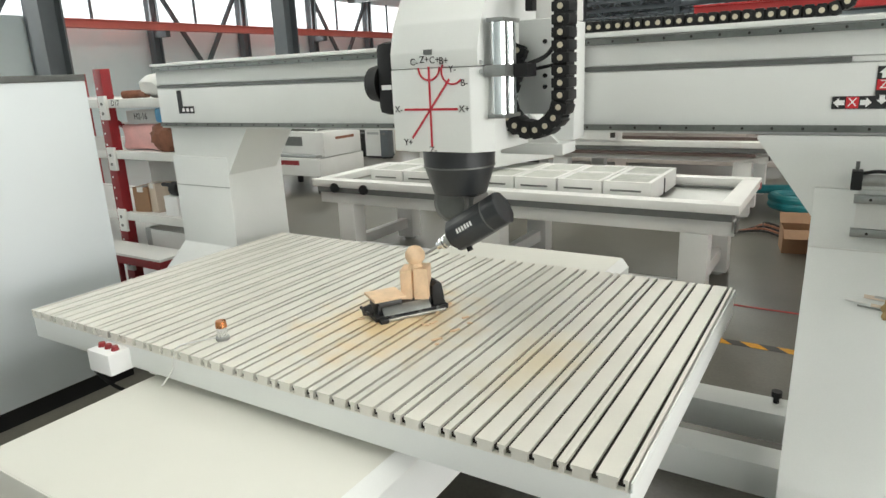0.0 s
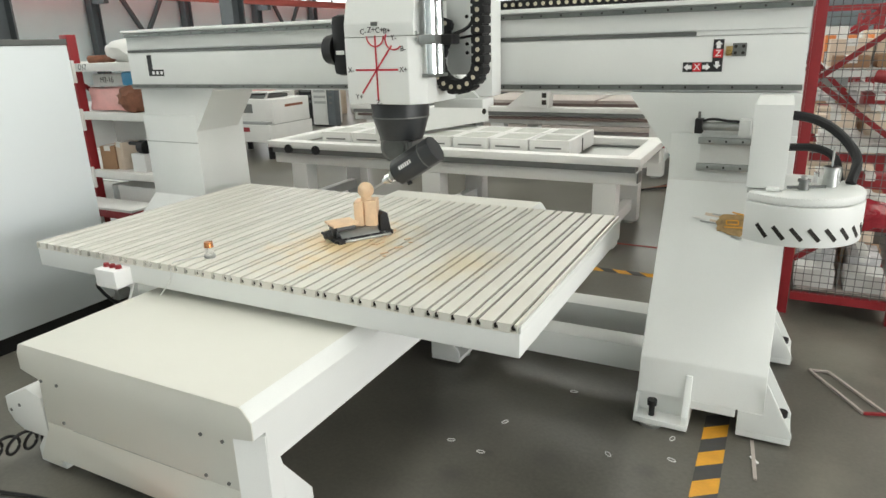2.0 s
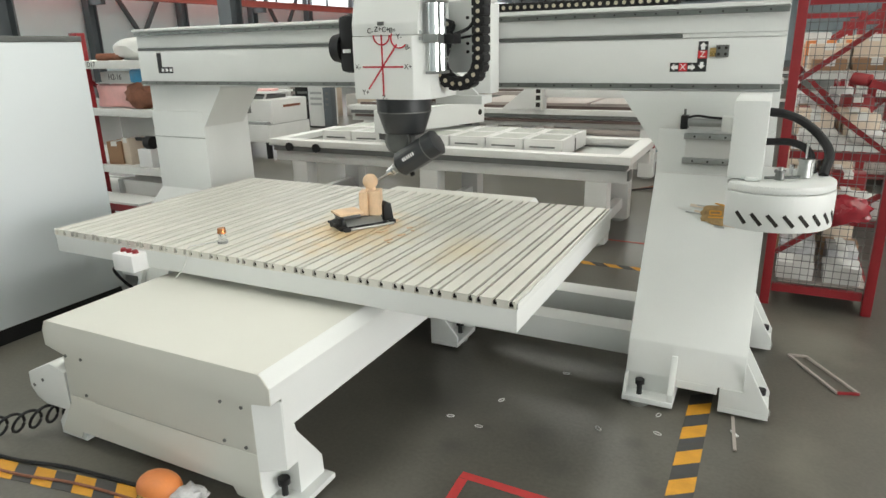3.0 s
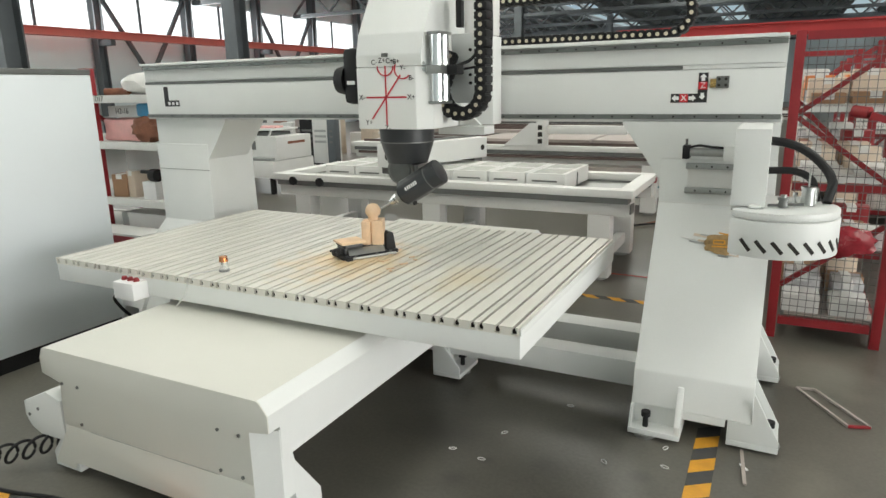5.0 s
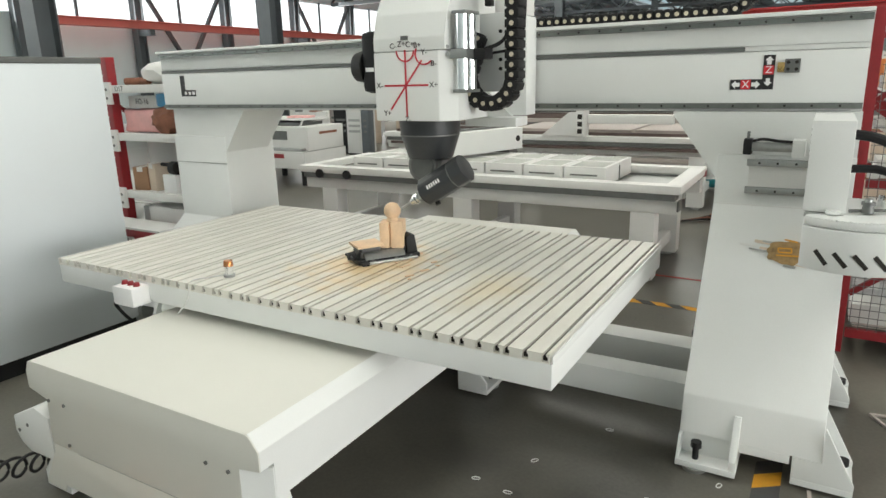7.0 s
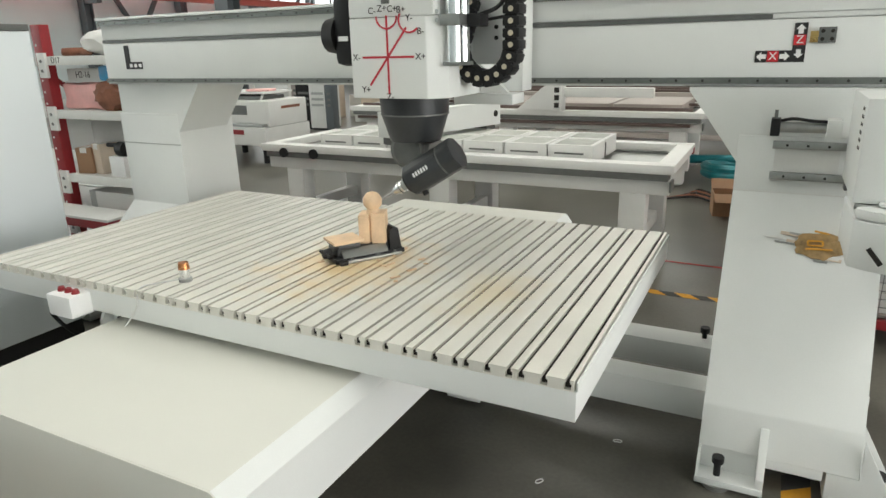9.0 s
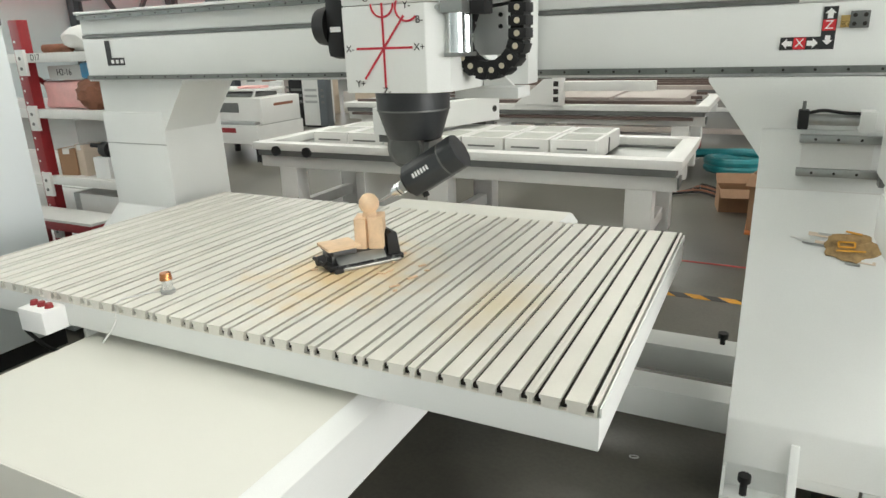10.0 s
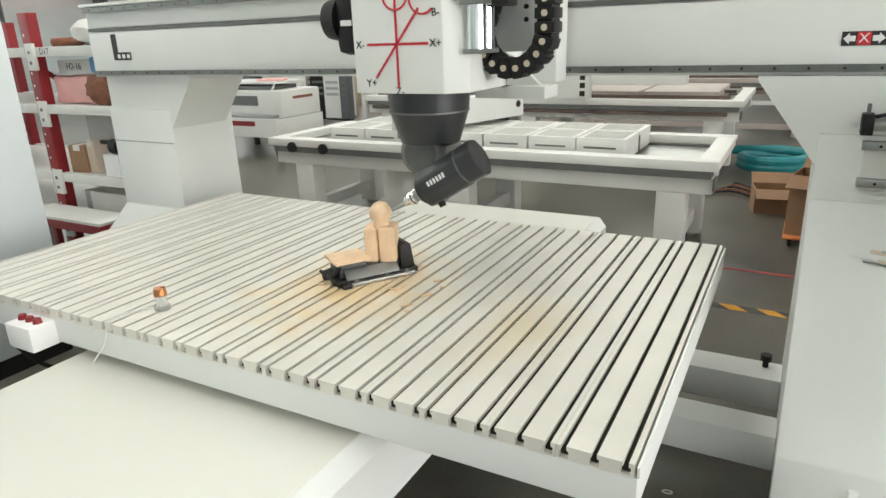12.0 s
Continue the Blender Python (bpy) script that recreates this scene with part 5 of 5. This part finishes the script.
def cover_machine(x, y, w, d, h, label):
    ob = thing("engraving_machine", (x, y, 0), label, "machine", "engraving machines")
    part("body", prism(B(), [(y - d / 2, 0.12), (y - d / 2, h * 0.72), (y - d / 2 + 0.12, h * 0.80), (y + d / 2, h * 0.80), (y + d / 2, 0.12)], "x", x - w / 2, x + w / 2, 0.012), PALE, ob)
    part("lid", prism(B(), [(y - d / 2 + 0.15, h * 0.802), (y - d / 2 + 0.2, h * 0.9), (y + d / 2 - 0.25, h), (y + d / 2, h), (y + d / 2, h * 0.802)], "x", x - w / 2 + 0.05, x + w / 2 - 0.05, 0.012), PALE, ob)
    part("stripe", box(B(), x - w / 2 + 0.04, x - w / 2 + w * 0.45, y - d / 2 - 0.004, y - d / 2, h * 0.42, h * 0.48), RED, ob, "red stripe")
    part("label", box(B(), x + w * 0.12, x + w * 0.36, y - d / 2 - 0.004, y - d / 2, h * 0.60, h * 0.64), BROWN, ob)
    part("side_vent", box(B(), x + w / 2, x + w / 2 + 0.004, y - 0.15, y + 0.1, h * 0.55, h * 0.7), STEEL, ob)
    part("slot", box(B(), x - w / 2 + 0.08, x - w / 2 + w * 0.5, y - d / 2 - 0.003, y - d / 2, h * 0.60, h * 0.66), DARKSTEEL, ob)
    for sx in (-1, 1):
        for sy in (-1, 1):
            part("foot", rod(B(), (x + sx * (w / 2 - 0.12), y + sy * (d / 2 - 0.12), 0), (x + sx * (w / 2 - 0.12), y + sy * (d / 2 - 0.12), 0.12), 0.05, 14), BLACK, ob)
    return ob


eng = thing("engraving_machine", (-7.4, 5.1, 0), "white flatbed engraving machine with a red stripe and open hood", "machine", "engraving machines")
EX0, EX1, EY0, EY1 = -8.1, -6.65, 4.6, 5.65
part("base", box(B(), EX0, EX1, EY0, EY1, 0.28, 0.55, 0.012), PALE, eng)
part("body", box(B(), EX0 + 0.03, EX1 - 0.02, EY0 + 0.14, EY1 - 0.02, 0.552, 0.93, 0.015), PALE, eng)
# thin dark panel on the body, coloured as the open bay's shade
part("open_bay", box(B(), EX0 + 0.06, EX1 - 0.45, EY0 + 0.134, EY0 + 0.142, 0.72, 0.86), DARKSTEEL, eng, "dark panel coloured as the shade inside the work bay")
part("front_ledge", box(B(), EX0 + 0.03, EX1 - 0.06, EY0 + 0.02, EY0 + 0.132, 0.5525, 0.60, 0.01), STEEL, eng)
part("stripe", box(B(), EX0 + 0.1, EX1 - 0.42, EY0 - 0.004, EY0, 0.44, 0.51), RED, eng, "red stripe")
part("label", box(B(), EX1 - 0.02, EX1 - 0.016, EY0 + 0.42, EY0 + 0.86, 0.80, 0.84), BROWN, eng)
part("seam", box(B(), EX1 - 0.012, EX1 + 0.001, EY0 + 0.03, EY1 - 0.03, 0.548, 0.556), STEEL, eng)
part("hood_frame", box(B(), EX0 + 0.1, EX1 - 0.3, EY0 + 0.3, EY1 - 0.2, 0.931, 0.985, 0.01), DARKSTEEL, eng)
part("hood", box(B(), EX0 + 0.06, EX1 - 0.2, EY0 + 0.25, EY1 - 0.12, 1.02, 1.05, 0.008), PALE, eng)
for x in (EX0 + 0.15, EX1 - 0.3):
    part("hood_stay", bar(B(), (x, EY0 + 0.3, 0.93), (x, EY0 + 0.36, 1.025), 0.03), PALE, eng)
for x in (EX0 + 0.15, EX1 - 0.15):
    for y in (EY0 + 0.15, EY1 - 0.15):
        part("foot", rod(B(), (x, y, 0), (x, y, 0.28), 0.05, 14), BLACK, eng)
tagged(part("red_cloth", placed(box(B(), -0.2, 0.2, -0.12, 0.12, 0, 0.035, 0.015), Matrix.Translation((-7.1, 5.1, 1.0505)) @ Matrix.Rotation(0.2, 4, 'Z')), PINK), "folded red cloth lying on the engraving machine", "cloth")
cover_machine(-12.4, 9.0, 1.9, 1.4, 1.15, "white engraving machine with a red stripe beside the columns")
cover_machine(-13.5, 13.0, 2.2, 1.5, 1.2, "white engraving machine with a red stripe near the wall")
for x, y, w, h, mat in ((-8.65, 8.8, 0.43, 1.65, PALE), (-8.30, 8.72, 0.20, 1.6, GREYSTEEL), (-9.10, 8.9, 0.40, 1.6, BLACK), (-9.7, 9.6, 0.6, 1.5, BUFF), (-6.8, 10.6, 0.9, 1.5, PALE)):
    cd = 0.2 if w < 0.25 else 0.5
    c2 = thing("power_cabinet", (x, y, 0), "tall pale control cabinet in the far row" if mat in (PALE, BUFF) else "tall dark grey vented control cabinet in the far row", "cabinet", "control cabinets")
    part("body", box(B(), x - w / 2, x + w / 2, y - 0.3, y - 0.3 + cd, 0.04, h, 0.01), mat, c2)
    part("plinth", box(B(), x - w / 2 + 0.02, x + w / 2 - 0.02, y - 0.28, y - 0.32 + cd, 0, 0.0395), BLACK, c2)
    for z in (0.5, 0.62, 0.74):
        part("vent", box(B(), x - w / 2 + 0.06, x + w / 2 - 0.06, y - 0.304, y - 0.3, z, z + 0.05), STEEL if mat is PALE else DARKSTEEL, c2)
rs = random.Random(21)
for k in range(7):
    x = -11.5 + k * 0.5
    carton("floor_carton", x, 11.2 + rs.uniform(-0.3, 0.3), 0, 0.42, 0.4, rs.uniform(0.4, 1.0), rs.choice((PALE, PAPER, PALE)), "pale carton standing in the far row", rs.uniform(-12, 12))

# cartons and hose on the floor behind the leg
carton("open_carton", -0.20, 3.95, 0, 0.38, 0.30, 0.22, CARD, "open brown carton with raised flaps on the floor", 10, True)
carton("open_carton", 0.12, 3.05, 0.08, 0.36, 0.36, 0.46, CARD, "tall open brown carton on a small trolley", -12, True)
tr = thing("small_trolley", (0.12, 3.05, 0), "orange flat trolley on castors under a carton", "trolley")
part("deck", box(B(), -0.10, 0.34, 2.83, 3.27, 0.062, 0.079, 0.004), ORANGE, tr)
for x in (-0.05, 0.29):
    for y in (2.88, 3.22):
        part("castor", rod(B(), (x - 0.012, y, 0.031), (x + 0.012, y, 0.031), 0.031, 16), BLACK, tr)
hs2 = thing("coiled_hose", (-0.3, 5.9, 0), "coil of teal plastic duct hose lying on the floor", "hose")
pts = [(-0.28 + (0.34 + 0.03 * math.sin(3 * a)) * math.cos(a), 5.6 + 0.30 * math.sin(a), 0.06 + 0.012 * a) for a in np.linspace(0, 14, 90)]
part("hose", tube(B(), pts + [(-0.9, 5.9, 0.2), (-1.3, 6.4, 0.05)], 0.055, 10), TEAL, hs2)
cabl = thing("floor_cables", (-0.6, 4.4, 0), "tangle of dark cables on the floor behind the bed", "cable")
for k in range(5):
    yy = 4.2 + 0.1 * k
    part("cable", tube(B(), curve_points([(-1.0 + 0.1 * k, yy, 0.02), (-0.6, yy + 0.25, 0.03), (-0.25, yy - 0.05, 0.02), (0.05, yy + 0.2, 0.02), (0.4, yy, 0.02)]), 0.012, 6), BROWN if k % 2 else BLACK, cabl)

# ---------------------------------------------------------------- on the floor


def tape_run(name, p, q, width, label, first=0):
    """Warning tape of slanted black and yellow blocks from p to q."""
    p, q = Vector(p), Vector(q)
    dd = (q - p).normalized()
    ss = Vector((-dd.y, dd.x, 0)) * width / 2
    ob = thing(name, p, label, "floor tape", "floor tapes")
    n = int((q - p).length / 0.105)
    shear = -dd * 0.035
    for k in range(n):
        a0, a1 = p + dd * 0.105 * k, p + dd * 0.105 * (k + 1)
        bm = B()
        lo = [bm.verts.new(v + Vector((0, 0, 0.0015))) for v in (a0 - ss - shear, a1 - ss - shear, a1 + ss + shear, a0 + ss + shear)]
        hi = [bm.verts.new(v.co + Vector((0, 0, 0.0008))) for v in lo]
        fs = [bm.faces.new(hi), bm.faces.new(lo[::-1])] + [bm.faces.new((lo[i], lo[(i + 1) % 4], hi[(i + 1) % 4], hi[i])) for i in range(4)]
        bmesh.ops.recalc_face_normals(bm, faces=fs)
        part("block", bm, YELLOW if (k + first) % 2 == 0 else TAPEBLACK, ob)
    return ob


tape_run("warning_tape", (0.325, -0.33, 0), (0.325, -2.4, 0), 0.10, "yellow and black striped warning tape on the floor", 1)
tape_run("warning_tape", (-2.75, -2.28, 0), (-1.45, -2.06, 0), 0.10, "yellow and black striped warning tape on the floor")
tape_run("warning_tape", (-3.3, 1.47, 0), (0.5, 1.47, 0), 0.075, "worn yellow and black warning tape behind the table")
rt = thing("red_tape", (-0.45, -1.42, 0), "red adhesive tape corner on the floor", "floor tape")
part("strip", bar(B(), (-0.50, -1.415, 0.0015), (0.1, -1.43, 0.0015), 0.04, 0.001), REDTAPE, rt)
part("strip", bar(B(), (-0.48, -1.44, 0.0027), (-0.45, -2.0, 0.0027), 0.04, 0.001), REDTAPE, rt)
rl = thing("red_tape", (-0.5, 2.2, 0), "thin red floor marking line behind the machine", "floor tape")
part("strip", bar(B(), (-3.5, 2.24, 0.0015), (0.5, 2.16, 0.0015), 0.03, 0.001), REDTAPE, rl)
clip_src = None
for x, y, r in ((-0.732, -1.034, 20), (-0.565, -0.799, 60), (-0.575, -1.06, 5), (-0.07, -0.85, 130), (0.16, -0.62, 75), (-0.35, -0.40, 10), (0.18, -0.78, 160)):
    pts = [(0.018 * math.cos(a), 0.009 * math.sin(a), 0.003) for a in np.linspace(0, 2 * math.pi * 0.93, 18)]
    ob = part("cable_clip", tube(B(), pts, 0.0022, 6), PALE) if clip_src is None else new("cable_clip", clip_src)
    clip_src = ob.data
    ob.matrix_basis = pose(x, y, 0, 0, 0, r)
    tagged(ob, "small white plastic cable clip lying on the floor", "clip", "floor clips")
fm = thing("steel_frame", (0.9, 0.2, 0), "thin rusty rectangular steel frame lying on the floor", "frame")
c = [(0.712, 0.305, 0.008), (0.80, 0.32, 0.008), (1.02, -0.03, 0.008), (0.925, -0.06, 0.008)]
for i in range(4):
    part("rod", bar(B(), c[i], c[(i + 1) % 4], 0.012, 0.012), RED if i == 2 else BUFF, fm)
wd = thing("wooden_strip", (0.5, -0.65, 0), "thin splintered wooden strip on the floor", "offcut")
part("strip", bar(B(), (0.475, -0.50, 0.006), (0.50, -0.78, 0.006), 0.014, 0.008), BUFF, wd)
part("chip", bar(B(), (0.475, -0.62, 0.004), (0.505, -0.66, 0.004), 0.01, 0.005), SIGNWHITE, wd)
fc = thing("floor_cable", (-1.8, -2.1, 0), "thin dark cables lying across the floor", "cable")
part("cable", tube(B(), curve_points([(-3.2, -2.2, 0.01), (-2.4, -2.16, 0.01), (-2.0, -2.08, 0.01), (-1.4, -2.02, 0.01)]), 0.008, 6), BLACK, fc)
part("cable", tube(B(), curve_points([(-3.2, -2.28, 0.008), (-2.3, -2.22, 0.008), (-1.9, -2.14, 0.008), (-1.5, -2.10, 0.008)]), 0.006, 6), BROWN, fc)
coil = thing("coil_hose", (-2.5, -1.9, 0), "black coiled air hose hanging by the bed's corner", "hose")
pts = []
for k in range(150):
    a = k * 0.30
    w = k / 149
    pts.append((-2.22 - 0.46 * w + 0.018 * math.sin(a), -1.86 - 0.30 * w + 0.045 * math.cos(a), 0.16 - 0.10 * w - 0.03 * math.sin(math.pi * w) + 0.05 * math.sin(a)))
part("hose", tube(B(), pts, 0.007, 6), BLACK, coil)
bin_ = thing("orange_pouch", (-1.5, -2.04, 0), "orange rounded plastic case with a brass clasp on the floor", "case")
ob_ = B()
bmesh.ops.create_icosphere(ob_, subdivisions=3, radius=1.0)
part("shell", placed(ob_, Matrix.Translation((-1.50, -2.06, 0.065)) @ Matrix.Diagonal((0.10, 0.075, 0.065, 1))), ORANGE, bin_)
part("clasp", box(B(), -1.53, -1.48, -2.142, -2.128, 0.03, 0.07, 0.004), GOLD, bin_)
pw = B()
bmesh.ops.create_icosphere(pw, subdivisions=3, radius=1.0)
for v in pw.verts:
    v.co *= 1 + 0.4 * noise.noise(v.co * 2.8)
tagged(part("plastic_bag", placed(pw, Matrix.Translation((-1.36, -2.05, 0.045)) @ Matrix.Diagonal((0.07, 0.07, 0.045, 1))), BAG), "crumpled clear plastic bag on the floor", "bag")
